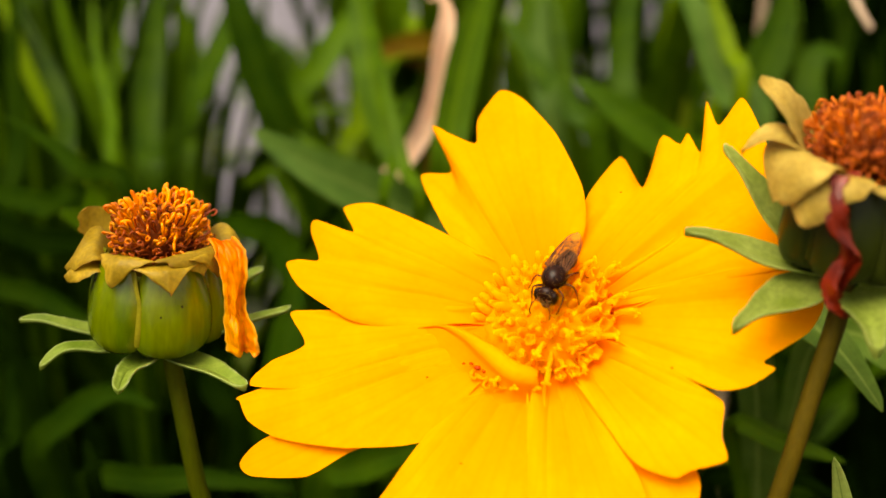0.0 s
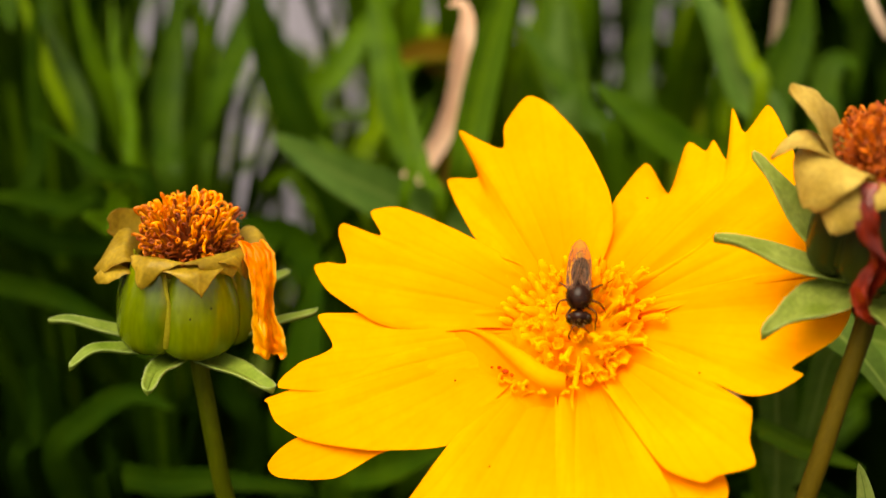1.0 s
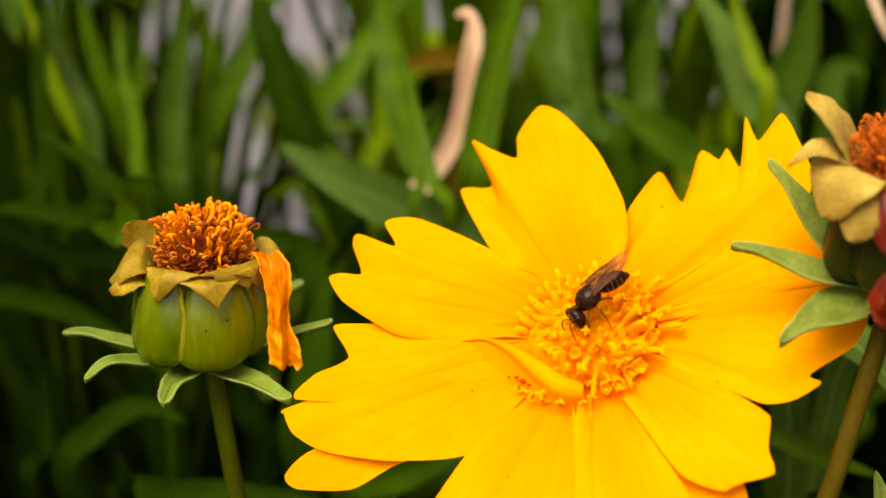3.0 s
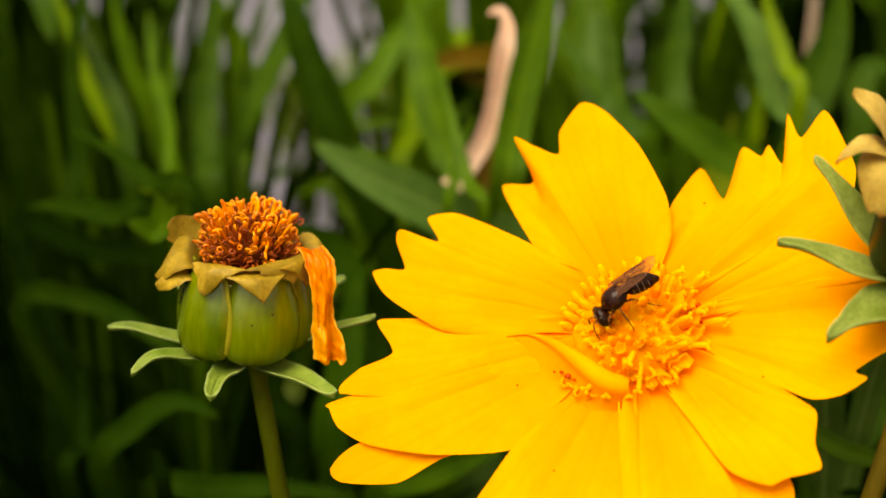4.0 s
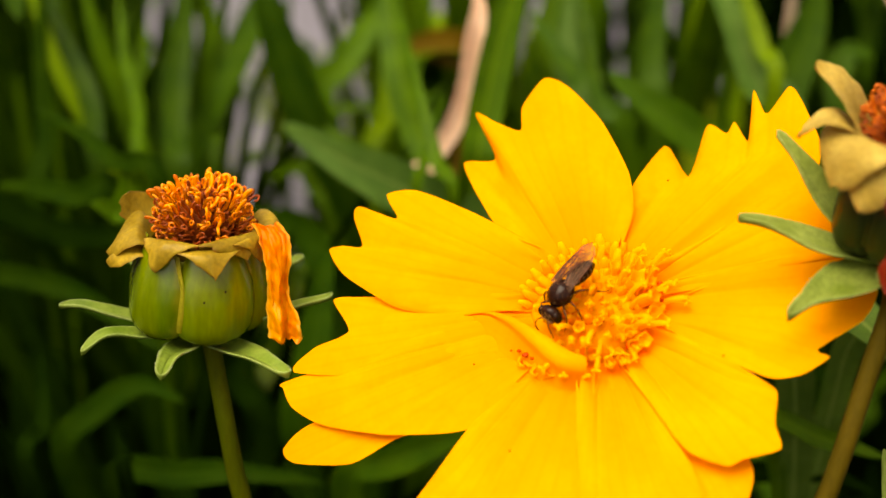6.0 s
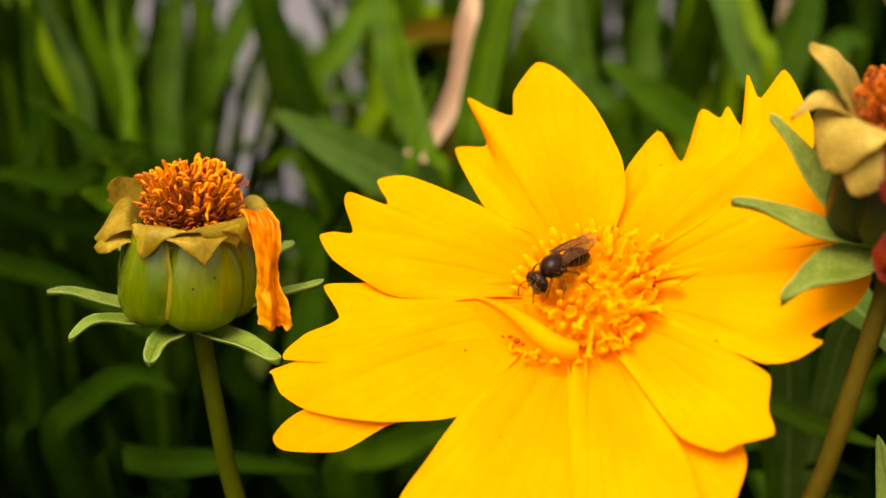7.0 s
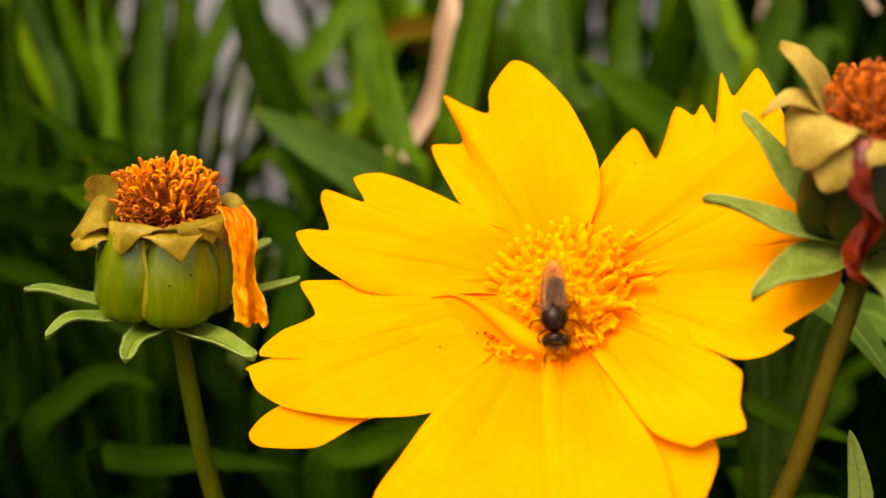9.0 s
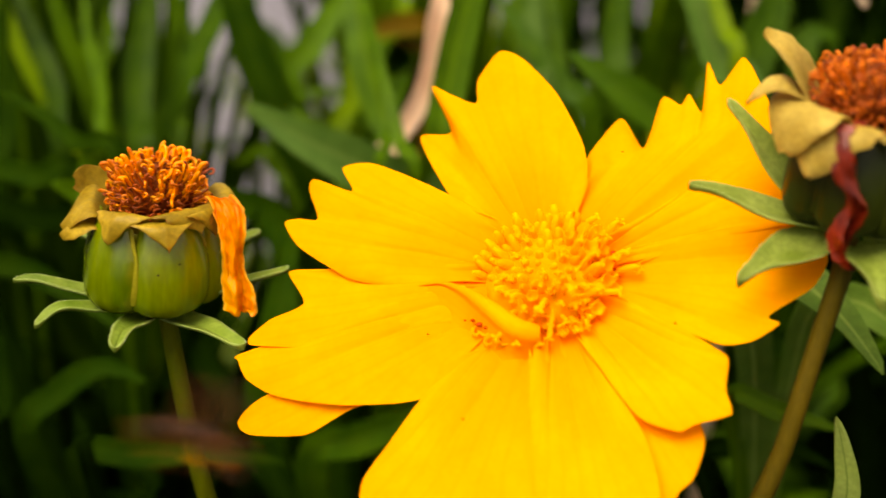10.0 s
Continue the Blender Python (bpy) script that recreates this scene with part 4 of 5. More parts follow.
def outer_bract(head, tip, width, mat, lift=0.6, seed=0.0, taper=0.5, root=1.6, roll=0.0):
    """A green bract that spreads from under the urn to its tip, grooved along the middle; taper 0 is strap-shaped, 1 lance-shaped."""
    tip = Vector(tip)
    d = Vector((tip.x, tip.y, 0)).normalized()
    far = Vector((tip.x, tip.y, 0)).length
    pts = [d * root + Vector((0, 0, -0.3)), d * (root + (far - root) * 0.4) + Vector((0, 0, tip.z * 0.35 + lift * 0.6)), d * (root + (far - root) * 0.75) + Vector((0, 0, tip.z * 0.75 + lift)), tip]
    t = Vector((-d.y, d.x, 0))

    def place(u, v):
        c = spline(pts, u)
        x = 2 * v - 1
        strap = (1.1 - 0.45 * u) * min(1, (1.0001 - u) * 7) ** 0.5
        lance = (0.62 + 0.5 * math.sin(math.pi * min(1, u * 1.25 + 0.08))) * (1 - 0.72 * max(0, u - 0.3) / 0.7) * min(1, (1.0001 - u) * 9) ** 0.5
        w = width / 2 * (strap + (lance - strap) * taper) * (1 + 0.05 * noise.noise(Vector((u * 5, seed, x > 0))))
        cup = 0.34 * (x * x - 1) * width / 2 - 0.10 * math.exp(-(x / 0.16) ** 2)
        return c + t * (w * x + 0.15 * math.sin(4 * u + seed)) + Vector((0, 0, cup + roll * w * x * min(1, 2 * u) + 0.12 * math.sin(9 * u + seed) + 0.06 * noise.noise(Vector((x * 2, u * 6, seed)))))

    bract = part("outer_bract", sheet(20, 14, place, 0.30), mat, head, "narrow spreading green bract")
    # short pale hairs along both edges
    fuzz, r = bmesh.new(), random.Random(int(seed * 7) + 3)
    for k in range(110):
        side, u = r.choice((0.0, 1.0)), r.uniform(0.15, 1.0)
        p = Vector(place(u, side))
        out = (t * (2 * side - 1) + d * r.uniform(0.1, 0.8) + Vector((0, 0, r.uniform(-0.1, 0.5)))).normalized()
        tube([p - out * 0.05, p + out * r.uniform(0.05, 0.15)], [0.016, 0.007], 1, 3, fuzz)
    tagged(part("fringe", fuzz, M_FUZZ, bract, "short pale hairs along the edge"), kind="stuff")


def crumpled(head, name, line, widths, mat, label, seed, fold=0.5, twist=0.0, fine=0.12):
    """A limp wilted petal hanging along a line, crumpled lengthwise and puckered at the edges; widths in mm from top to end."""

    def place(u, v):
        c = spline(line, u)
        x = 2 * v - 1
        q = u * (len(widths) - 1)
        k = min(int(q), len(widths) - 2)
        w = (widths[k] + (widths[k + 1] - widths[k]) * (q - k)) * min(1, (1.02 - u) * 14) ** 0.4
        z = fold * (0.9 * math.sin(4.0 * x + seed + 2 * u) + 1.5 * noise.noise(Vector((x * 1.9, u * 5, seed))) + 0.6 * noise.noise(Vector((x * 4.5, u * 11, seed + 5))))
        z += fine * (0.4 * math.sin(23 * u + 5 * x + seed) * abs(x) ** 2 + noise.noise(Vector((x * 7, u * 24, seed + 9))))
        a = twist * u + 0.3
        sd, dn = Vector((math.cos(a), math.sin(a), 0)), Vector((math.sin(a), -math.cos(a), 0.1))
        ragged = 1 + 0.22 * noise.noise(Vector((3 * (x > 0), u * 6, seed))) + 0.10 * noise.noise(Vector((7 * (x > 0), u * 19, seed)))
        return c + sd * (w / 2 * x * ragged + 0.25 * noise.noise(Vector((9, u * 5, seed)))) + dn * z * 0.6 + Vector((0, 0, (0.35 * noise.noise(Vector((x * 3, 4, seed))) if u > 0.97 else 0)))

    part(name, sheet(72, 30, place, 0.10), mat, head, label)


def faded_head(name, label, m, spec):
    head = thing(name, label, "flower bud", m, "faded flower heads")
    for k, (ang, half) in enumerate(spec["urn"]):
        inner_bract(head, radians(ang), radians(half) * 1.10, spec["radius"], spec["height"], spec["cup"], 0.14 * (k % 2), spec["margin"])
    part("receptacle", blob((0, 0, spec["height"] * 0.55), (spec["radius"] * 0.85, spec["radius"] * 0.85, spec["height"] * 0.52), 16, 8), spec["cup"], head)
    for i, (ang, path, width, tilt, ends, slant) in enumerate(spec["tips"]):
        bract_tip(head, ang, path, width, spec["collar"], spec["seed"] + i, tilt, ends, 0.2, slant)
    for i, (tip, width, lift, *roll) in enumerate(spec["outer"]):
        outer_bract(head, tip, width, spec["outer_mat"], lift, i, spec["taper"], 1.6, *roll)
    tuft(head, (spec["tuft_x"], 0, spec["tuft_z"]), spec["tuft_r"], spec["tuft_h"], spec["tuft_n"], spec["tuft_m"], spec["seed"], spec["grain"])
    inv = m.inverted()
    part("stem", tube([(inv @ (Vector(p) * MM)) / MM for p in spec["stem"]], spec["stem_r"], 24, 10), spec["stem_m"], head)
    return head


BLUNT, BROAD = (0.62, 2.2, 0.85), (0.5, 1.5, 0.95)
LEFT = pose(-0.0274, -0.0090, 0.2902, 0, 5, 0)
left = faded_head("faded_flower_head", "faded flower head, plump olive-green urn with orange-brown tuft", LEFT, {
    "radius": 6.0, "height": 9.2, "urn": ((-64, 37.5), (-136, 34.5), (159, 30.5), (104, 25), (53, 26), (0, 26)), "cup": M_CUP, "collar": M_COLLAR, "outer_mat": M_OUTER, "taper": 0.45, "margin": M_MARGIN, "seed": 3,
    "tips": [(142, [(5.0, 8.0), (6.3, 9.2), (7.1, 10.4), (7.5, 11.7)], 6.0, 0.0, (0.7, 2.4, 0.45), 0.8), (-172, [(4.6, 8.6), (5.6, 9.8), (7.0, 9.1), (8.3, 7.3)], 5.4, -0.42, BROAD, 0.3),
             (-163, [(4.6, 7.9), (5.8, 8.5), (7.2, 7.9), (8.3, 6.9)], 4.4, -0.25, BROAD, 0.3), (-108, [(4.3, 8.8), (4.9, 10.3), (6.2, 9.9), (6.7, 8.0)], 4.6, 0.14, (0.45, 1.2, 0.92), -0.9),
             (-70, [(4.2, 8.4), (5.0, 9.8), (6.6, 9.7), (7.3, 8.0)], 6.0, 0.08, (0.45, 0.9, 0.96), 0.2), (-46, [(4.4, 9.4), (4.9, 10.7), (5.9, 10.5), (6.4, 9.0)], 6.0, 0.15, BROAD, 0.9),
             (-22, [(4.6, 8.2), (5.5, 10.4), (6.3, 10.0), (6.5, 8.2)], 5.2, 0, BROAD, 0.3), (18, [(4.6, 8.2), (5.6, 10.2), (6.8, 10.7), (7.6, 9.8)], 5.0, 0, BLUNT, 0),
             (78, [(4.6, 8.2), (5.7, 9.4), (6.3, 10.0), (6.6, 10.4)], 5.0, 0, BLUNT, 0), (112, [(4.6, 8.2), (5.6, 9.4), (6.1, 10.0), (6.4, 10.4)], 4.6, -0.2, BLUNT, 0)],
    "outer": [((-12.9, -0.6, 1.3), 2.3, 0.7), ((-9.1, -6.7, -0.1), 2.4, 1.3), ((-1.2, -10.3, 0.2), 2.7, 0.6), ((9.6, -8.0, 0.3), 3.1, 0.15), ((12.6, -0.1, 4.6), 2.2, 0.2), ((9.0, 7.1, 5.2), 2.3, 0.8),
              ((-2, 12, 3), 2.3, 1.0), ((-9, 8, 3), 2.3, 1.0)],
    "grain": 0.74, "tuft_x": 0.4, "tuft_z": 9.4, "tuft_r": 4.3, "tuft_h": 5.8, "tuft_n": 284, "tuft_m": [M_TUFT_PALE, M_TUFT, M_TUFT_BROWN],
    "stem_m": M_STEM, "stem": [(-26.4, -9.2, 291.0), (-25.7, -10.0, 286.0), (-24.4, -11.4, 277), (-21.9, -10, 250), (-20, -4, 150), (-22, 0, -5)], "stem_r": [0.86, 0.84, 0.88, 1.0, 1.4, 1.7]})
crumpled(left, "wilted_petal", [(6.3, -1.6, 11.6), (7.2, -2.9, 10.6), (7.7, -3.5, 8.0), (8.0, -3.8, 5.4), (8.4, -4.1, 3.2), (8.9, -4.4, 1.4)], (2.5, 2.9, 2.3, 2.0, 2.9, 3.4), M_WILT, "one limp wilted orange petal", 1.3, 0.85)

RIGHT = pose(0.0332, -0.0215, 0.3030, 3, 2, 0)
right = faded_head("faded_flower_head", "faded flower head with straw-coloured bracts and rust-brown tuft", RIGHT, {
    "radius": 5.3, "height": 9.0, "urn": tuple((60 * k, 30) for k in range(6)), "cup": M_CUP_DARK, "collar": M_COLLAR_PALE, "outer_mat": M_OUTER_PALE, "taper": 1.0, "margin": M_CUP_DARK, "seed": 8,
    "tips": [(158, [(4.4, 9.4), (5.6, 11.6), (7.2, 13.4), (9.2, 14.6)], 6.0, -0.3, (0.3, 1.5, 0.86), 0.0), (176, [(4.4, 9.2), (6.2, 10.9), (8.2, 11.2), (9.9, 9.7)], 4.4, -0.2, (0.2, 1.4, 0.96), 0.3),
             (-160, [(4.4, 9.4), (5.9, 10.6), (7.6, 9.6), (8.3, 6.9)], 7.0, 0.0, (0.6, 1.6, 0.8), 0.4),
             (-136, [(4.4, 9.0), (5.8, 9.9), (7.2, 8.6), (8.1, 5.8)], 6.6, 0, BROAD, -0.3), (-78, [(4.4, 8.4), (5.6, 9.4), (6.6, 9.2), (7.2, 8.4)], 5.0, 0, BROAD, 0), (-32, [(4.4, 8.4), (5.6, 9.8), (7, 10), (8, 9.4)], 5.0, 0, BROAD, 0),
             (15, [(4.4, 8.4), (5.6, 10.4), (7, 11.6), (8, 12)], 5.0, 0, BROAD, 0), (60, [(4.4, 8.4), (5.6, 9.8), (6.6, 10.6), (7.4, 11)], 5.0, 0, BROAD, 0), (110, [(4.4, 8.4), (5.4, 9.6), (6.4, 10.2), (7.0, 10.6)], 4.6, 0, BROAD, 0)],
    "outer": [((-10.2, 5.0, 8.5), 2.9, 0.1, -0.8), ((-13.6, 0.0, 3.0), 3.0, 0.1, -0.35), ((-10.2, -6.0, -2.5), 4.0, 0.2, -0.2), ((0.0, -9.6, -2.2), 5.4, 0.9), ((9, -7, 0), 2.8, 0.6), ((12, 2, 3), 2.8, 0.8), ((6, 10, 5), 2.8, 1.0), ((-3, 11, 6), 2.8, 1.0)],
    "grain": 0.60, "tuft_x": 0.1, "tuft_z": 9.4, "tuft_r": 5.1, "tuft_h": 5.4, "tuft_n": 298, "tuft_m": [M_TUFT_RUST, M_TUFT_RUST, M_TUFT_BROWN],
    "stem_m": M_STEM_BROWN, "stem": [(32.9, -22.0, 303.4), (32.4, -23.6, 300), (30.5, -25.4, 293.8), (28.0, -27.6, 285), (22.8, -29, 262), (14, -26, 160), (10, -24, -5)], "stem_r": [0.9, 0.85, 0.82, 0.82, 1.0, 1.4, 1.7]})
crumpled(right, "withered_petal", [(-3.2, -4.6, 10.0), (-4.0, -6.2, 8.6), (-3.4, -6.7, 6.2), (-2.4, -6.6, 4.0), (-2.9, -6.3, 1.6), (-2.6, -6.1, -0.2), (-1.5, -6.0, -1.4)], (2.6, 2.0, 1.5, 1.7, 1.8, 1.9, 1.0), M_RED, "one shrivelled dark red petal", 2.2, 0.8, 4.6, 0.32)
for a, z in ((-75, 5.4), (-62, 4.1), (-58, 6.3)):
    part("speck", blob((6.42 * math.cos(radians(a)), 6.42 * math.sin(radians(a)), z), (0.10, 0.10, 0.12), 6, 5), M_BEE, left, "tiny dark speck")


# ---- leaves all round ----
# dark, deep and shade hold painted shade; the others are plain leaf colours
TONES = {"dark": M_LEAF_SHADE_DARK, "mid": M_LEAF_MID, "light": M_LEAF_LIGHT, "blue": M_LEAF_BLUE, "pale": M_LEAF_PALE, "shade": M_LEAF_SHADE, "deep": M_LEAF_SHADE_DEEP, "amber": M_LEAF_AMBER, "teal": M_LEAF_TEAL, "olive": M_LEAF_OLIVE}
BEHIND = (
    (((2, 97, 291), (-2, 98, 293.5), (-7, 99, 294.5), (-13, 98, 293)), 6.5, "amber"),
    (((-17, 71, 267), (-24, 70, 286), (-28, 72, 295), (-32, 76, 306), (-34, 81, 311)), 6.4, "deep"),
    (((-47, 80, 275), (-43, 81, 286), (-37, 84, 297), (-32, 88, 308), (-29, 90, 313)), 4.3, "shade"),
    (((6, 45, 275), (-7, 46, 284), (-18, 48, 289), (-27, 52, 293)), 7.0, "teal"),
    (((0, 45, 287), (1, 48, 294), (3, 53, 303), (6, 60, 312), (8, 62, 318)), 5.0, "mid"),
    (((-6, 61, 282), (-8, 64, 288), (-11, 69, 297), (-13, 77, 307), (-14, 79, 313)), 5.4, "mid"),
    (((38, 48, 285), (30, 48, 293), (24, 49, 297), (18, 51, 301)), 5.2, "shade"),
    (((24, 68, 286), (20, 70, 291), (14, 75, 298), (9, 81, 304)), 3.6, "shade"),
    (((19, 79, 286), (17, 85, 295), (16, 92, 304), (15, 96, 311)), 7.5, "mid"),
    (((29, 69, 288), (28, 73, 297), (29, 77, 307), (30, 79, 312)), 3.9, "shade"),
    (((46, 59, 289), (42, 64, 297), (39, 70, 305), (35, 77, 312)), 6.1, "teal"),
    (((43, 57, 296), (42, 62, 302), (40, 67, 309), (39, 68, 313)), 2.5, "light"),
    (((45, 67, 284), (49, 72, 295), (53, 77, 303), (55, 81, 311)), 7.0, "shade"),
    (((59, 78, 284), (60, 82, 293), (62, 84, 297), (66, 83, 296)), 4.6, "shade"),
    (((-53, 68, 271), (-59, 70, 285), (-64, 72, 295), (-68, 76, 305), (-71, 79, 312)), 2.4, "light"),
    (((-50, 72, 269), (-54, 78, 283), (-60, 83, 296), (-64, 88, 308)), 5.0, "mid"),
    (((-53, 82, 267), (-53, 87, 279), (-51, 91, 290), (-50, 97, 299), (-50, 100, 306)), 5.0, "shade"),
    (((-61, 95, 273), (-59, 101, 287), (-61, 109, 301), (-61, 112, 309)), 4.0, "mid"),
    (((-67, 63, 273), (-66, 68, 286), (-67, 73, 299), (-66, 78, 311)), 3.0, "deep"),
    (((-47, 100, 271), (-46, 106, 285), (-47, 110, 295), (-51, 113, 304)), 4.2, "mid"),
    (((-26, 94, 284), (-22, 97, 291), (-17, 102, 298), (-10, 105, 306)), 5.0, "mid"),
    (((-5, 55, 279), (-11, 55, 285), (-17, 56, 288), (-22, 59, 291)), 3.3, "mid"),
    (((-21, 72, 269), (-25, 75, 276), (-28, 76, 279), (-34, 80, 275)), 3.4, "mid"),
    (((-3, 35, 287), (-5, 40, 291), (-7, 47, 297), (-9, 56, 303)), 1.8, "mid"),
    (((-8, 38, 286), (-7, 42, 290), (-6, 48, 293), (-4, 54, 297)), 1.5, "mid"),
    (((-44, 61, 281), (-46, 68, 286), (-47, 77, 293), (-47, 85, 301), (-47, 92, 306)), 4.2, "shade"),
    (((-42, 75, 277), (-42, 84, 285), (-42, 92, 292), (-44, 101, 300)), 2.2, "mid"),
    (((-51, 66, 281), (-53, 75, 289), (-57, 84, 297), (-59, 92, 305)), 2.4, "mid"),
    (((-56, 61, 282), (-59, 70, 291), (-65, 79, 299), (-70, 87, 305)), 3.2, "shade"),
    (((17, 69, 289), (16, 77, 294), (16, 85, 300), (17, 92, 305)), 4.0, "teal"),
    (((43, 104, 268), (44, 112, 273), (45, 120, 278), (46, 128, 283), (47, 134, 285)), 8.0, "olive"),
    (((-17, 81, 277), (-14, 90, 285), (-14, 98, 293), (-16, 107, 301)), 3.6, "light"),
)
# low leaves, most in the shade tones to blacken the lower left
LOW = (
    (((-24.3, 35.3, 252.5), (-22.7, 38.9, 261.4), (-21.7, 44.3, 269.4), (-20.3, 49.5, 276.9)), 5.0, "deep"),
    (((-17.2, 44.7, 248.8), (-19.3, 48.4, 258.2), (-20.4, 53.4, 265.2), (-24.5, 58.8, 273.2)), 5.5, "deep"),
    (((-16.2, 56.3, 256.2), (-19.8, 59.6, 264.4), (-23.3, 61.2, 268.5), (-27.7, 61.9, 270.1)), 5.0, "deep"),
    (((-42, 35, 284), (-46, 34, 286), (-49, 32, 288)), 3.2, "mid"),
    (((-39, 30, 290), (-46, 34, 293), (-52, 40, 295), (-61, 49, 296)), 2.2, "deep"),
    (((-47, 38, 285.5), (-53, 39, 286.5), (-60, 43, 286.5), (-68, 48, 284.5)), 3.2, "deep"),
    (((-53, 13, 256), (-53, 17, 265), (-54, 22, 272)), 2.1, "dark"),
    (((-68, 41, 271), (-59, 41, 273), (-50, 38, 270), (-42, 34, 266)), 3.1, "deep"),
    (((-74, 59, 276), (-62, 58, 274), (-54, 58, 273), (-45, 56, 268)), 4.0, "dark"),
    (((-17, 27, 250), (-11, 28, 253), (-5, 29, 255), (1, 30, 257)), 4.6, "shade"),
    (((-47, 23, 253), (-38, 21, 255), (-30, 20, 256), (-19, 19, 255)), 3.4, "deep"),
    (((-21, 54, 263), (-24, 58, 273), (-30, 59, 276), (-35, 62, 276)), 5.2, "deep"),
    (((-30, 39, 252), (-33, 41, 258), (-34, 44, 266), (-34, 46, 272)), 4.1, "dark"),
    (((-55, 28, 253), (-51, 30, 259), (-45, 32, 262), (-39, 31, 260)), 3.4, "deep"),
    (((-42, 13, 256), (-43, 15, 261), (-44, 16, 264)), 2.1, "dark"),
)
NEAR = (
    (((33, 5, 285), (36, 1, 288.5), (39.5, -5, 287), (42, -12, 284)), 5.4, "blue"),
    (((41, 7, 282), (45, 5, 284), (49, 2, 282), (54, 1, 279)), 4.0, "blue"),
    (((33, 8, 271), (38, 6, 270), (41, 4, 270), (45, 3, 269)), 2.3, "mid"),
    (((33, -16, 258), (35.6, -20.5, 270), (36.2, -22, 277), (35.5, -21.4, 281.5), (34.7, -20.8, 284.4)), 2.3, "pale"),
    (((32, 14, 259), (37, 13, 261), (42, 11, 262), (47, 10, 260)), 2.7, "dark"),
    (((42, 33, 266), (47, 33, 265), (53, 33, 266), (59, 36, 272)), 3.8, "dark"),
)


def leafy_plant(name, label, root, leaves, top=None, start=0.8):
    """A tuft of long leaves round a short stem, rooted in the soil."""
    plant = thing(name, label, "plant", pose(root[0] * MM, root[1] * MM, 0), "leafy plants")
    off = Vector((root[0], root[1], 0))
    top = Vector(top or (0, 0, 240))
    part("stem", tube([(0, 0, -6), (2, 1, top.z * 0.4), tuple(top)], [2.2, 1.8, 1.2], 16, 8), M_STEM, plant)
    for i, (pts, width, tone) in enumerate(leaves):
        line = [Vector(p) - off for p in pts]
        # the blade runs on down to the stem
        low = Vector((top.x * 0.7, top.y * 0.7, max(20, min(line[0].z - 40, top.z * start))))
        line = [low, low.lerp(line[0], 0.55) + Vector((0, 0, 6))] + line if len(pts) > 3 else [low] + line
        part("leaf", blade(line, width, (rnd.uniform(-0.25, 0.25), -1, 0.35), 0.22, 22, 0.3, 0.02, 0.3, rnd.uniform(-0.3, 0.3), seed=i), TONES[tone], plant)
    return plant


def fill_plant(name, label, root, count, height, spread, seed, tones, group="leafy plants"):
    """A plant of arching leaves, for the thicket around."""
    r = random.Random(seed)
    plant = thing(name, label, "plant", pose(root[0] * MM, root[1] * MM, 0), group)
    part("stem", tube([(0, 0, -6), (3, 2, height * 0.4), (r.uniform(-10, 10), r.uniform(-5, 10), height * 0.75)], [2.2, 1.8, 1.0], 14, 7), M_STEM, plant)
    for i in range(count):
        a, z0 = i * 2.4 + r.uniform(-0.4, 0.4), height * r.uniform(0.05, 0.6)
        d = Vector((math.cos(a), math.sin(a), 0))
        ln, sp = height * r.uniform(0.45, 0.75), spread * r.uniform(0.5, 1.1)
        pts = [Vector((0, 0, z0)) + d * 1.5, d * sp * 0.35 + Vector((0, 0, z0 + ln * 0.45)), d * sp * 0.75 + Vector((0, 0, z0 + ln * 0.85)), d * sp * 1.15 + Vector((0, 0, z0 + ln * r.uniform(0.7, 1.05)))]
        face = (Vector((0, 0, 1)) - d * 0.6)
        part("leaf", blade(pts, r.uniform(5, 9.5), face, 0.25, 14, 0.3, 0.02, 0.3, r.uniform(-0.5, 0.5), seed=i), TONES[r.choice(tones)], plant)
    return plant


PLANT = "leafy plant with long lance-shaped green leaves, rooted in dark soil"
leafy_plant("leafy_plant", PLANT, (-45, 86), [q for q in BEHIND if q[0][1][0] < -36])
leafy_plant("leafy_plant", PLANT, (-10, 66), [q for q in BEHIND if -36 <= q[0][1][0] < 5])
leafy_plant("leafy_plant", PLANT, (34, 72), [q for q in BEHIND if q[0][1][0] >= 5])
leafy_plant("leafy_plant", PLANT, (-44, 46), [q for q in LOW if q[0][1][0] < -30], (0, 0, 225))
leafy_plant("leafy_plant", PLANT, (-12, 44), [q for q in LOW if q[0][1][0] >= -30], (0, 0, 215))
leafy_plant("leafy_plant", "grey-green leafy plant standing close to the flower heads", (40, 14), NEAR, (0, 0, 248), 0.98)


def slender_plant(root, count, seed, reach, tones):
    """A plant of many narrow upright leaves."""
    r = random.Random(seed)
    plant = thing("leafy_plant", "leafy plant with narrow upright green leaves, shade put into their colour", "plant", pose(root[0] * MM, root[1] * MM, 0), "leafy plants")
    part("stem", tube([(0, 0, -6), (2, 1, 110), (0, 0, 230)], [2.0, 1.7, 1.0], 12, 7), M_STEM, plant)
    for i in range(count):
        lean, back, z1 = r.uniform(-reach, reach), r.uniform(-14, 22), r.uniform(286, 325)
        bend = r.uniform(-8, 8)
        z0 = r.uniform(130, 205)
        pts = [(0, 0, z0), (lean * 0.35, back * 0.3, z0 + (z1 - z0) * 0.4), (lean * 0.7 + bend * 0.3, back * 0.7, z0 + (z1 - z0) * 0.75), (lean + bend, back, z1)]
        part("leaf", blade(pts, r.uniform(2.4, 4.6), (r.uniform(-0.6, 0.6), -1, 0.4), 0.3, 18, 0.3, 0.02, 0.28, r.uniform(-0.8, 0.8), seed=i), TONES[r.choice(tones)], plant)


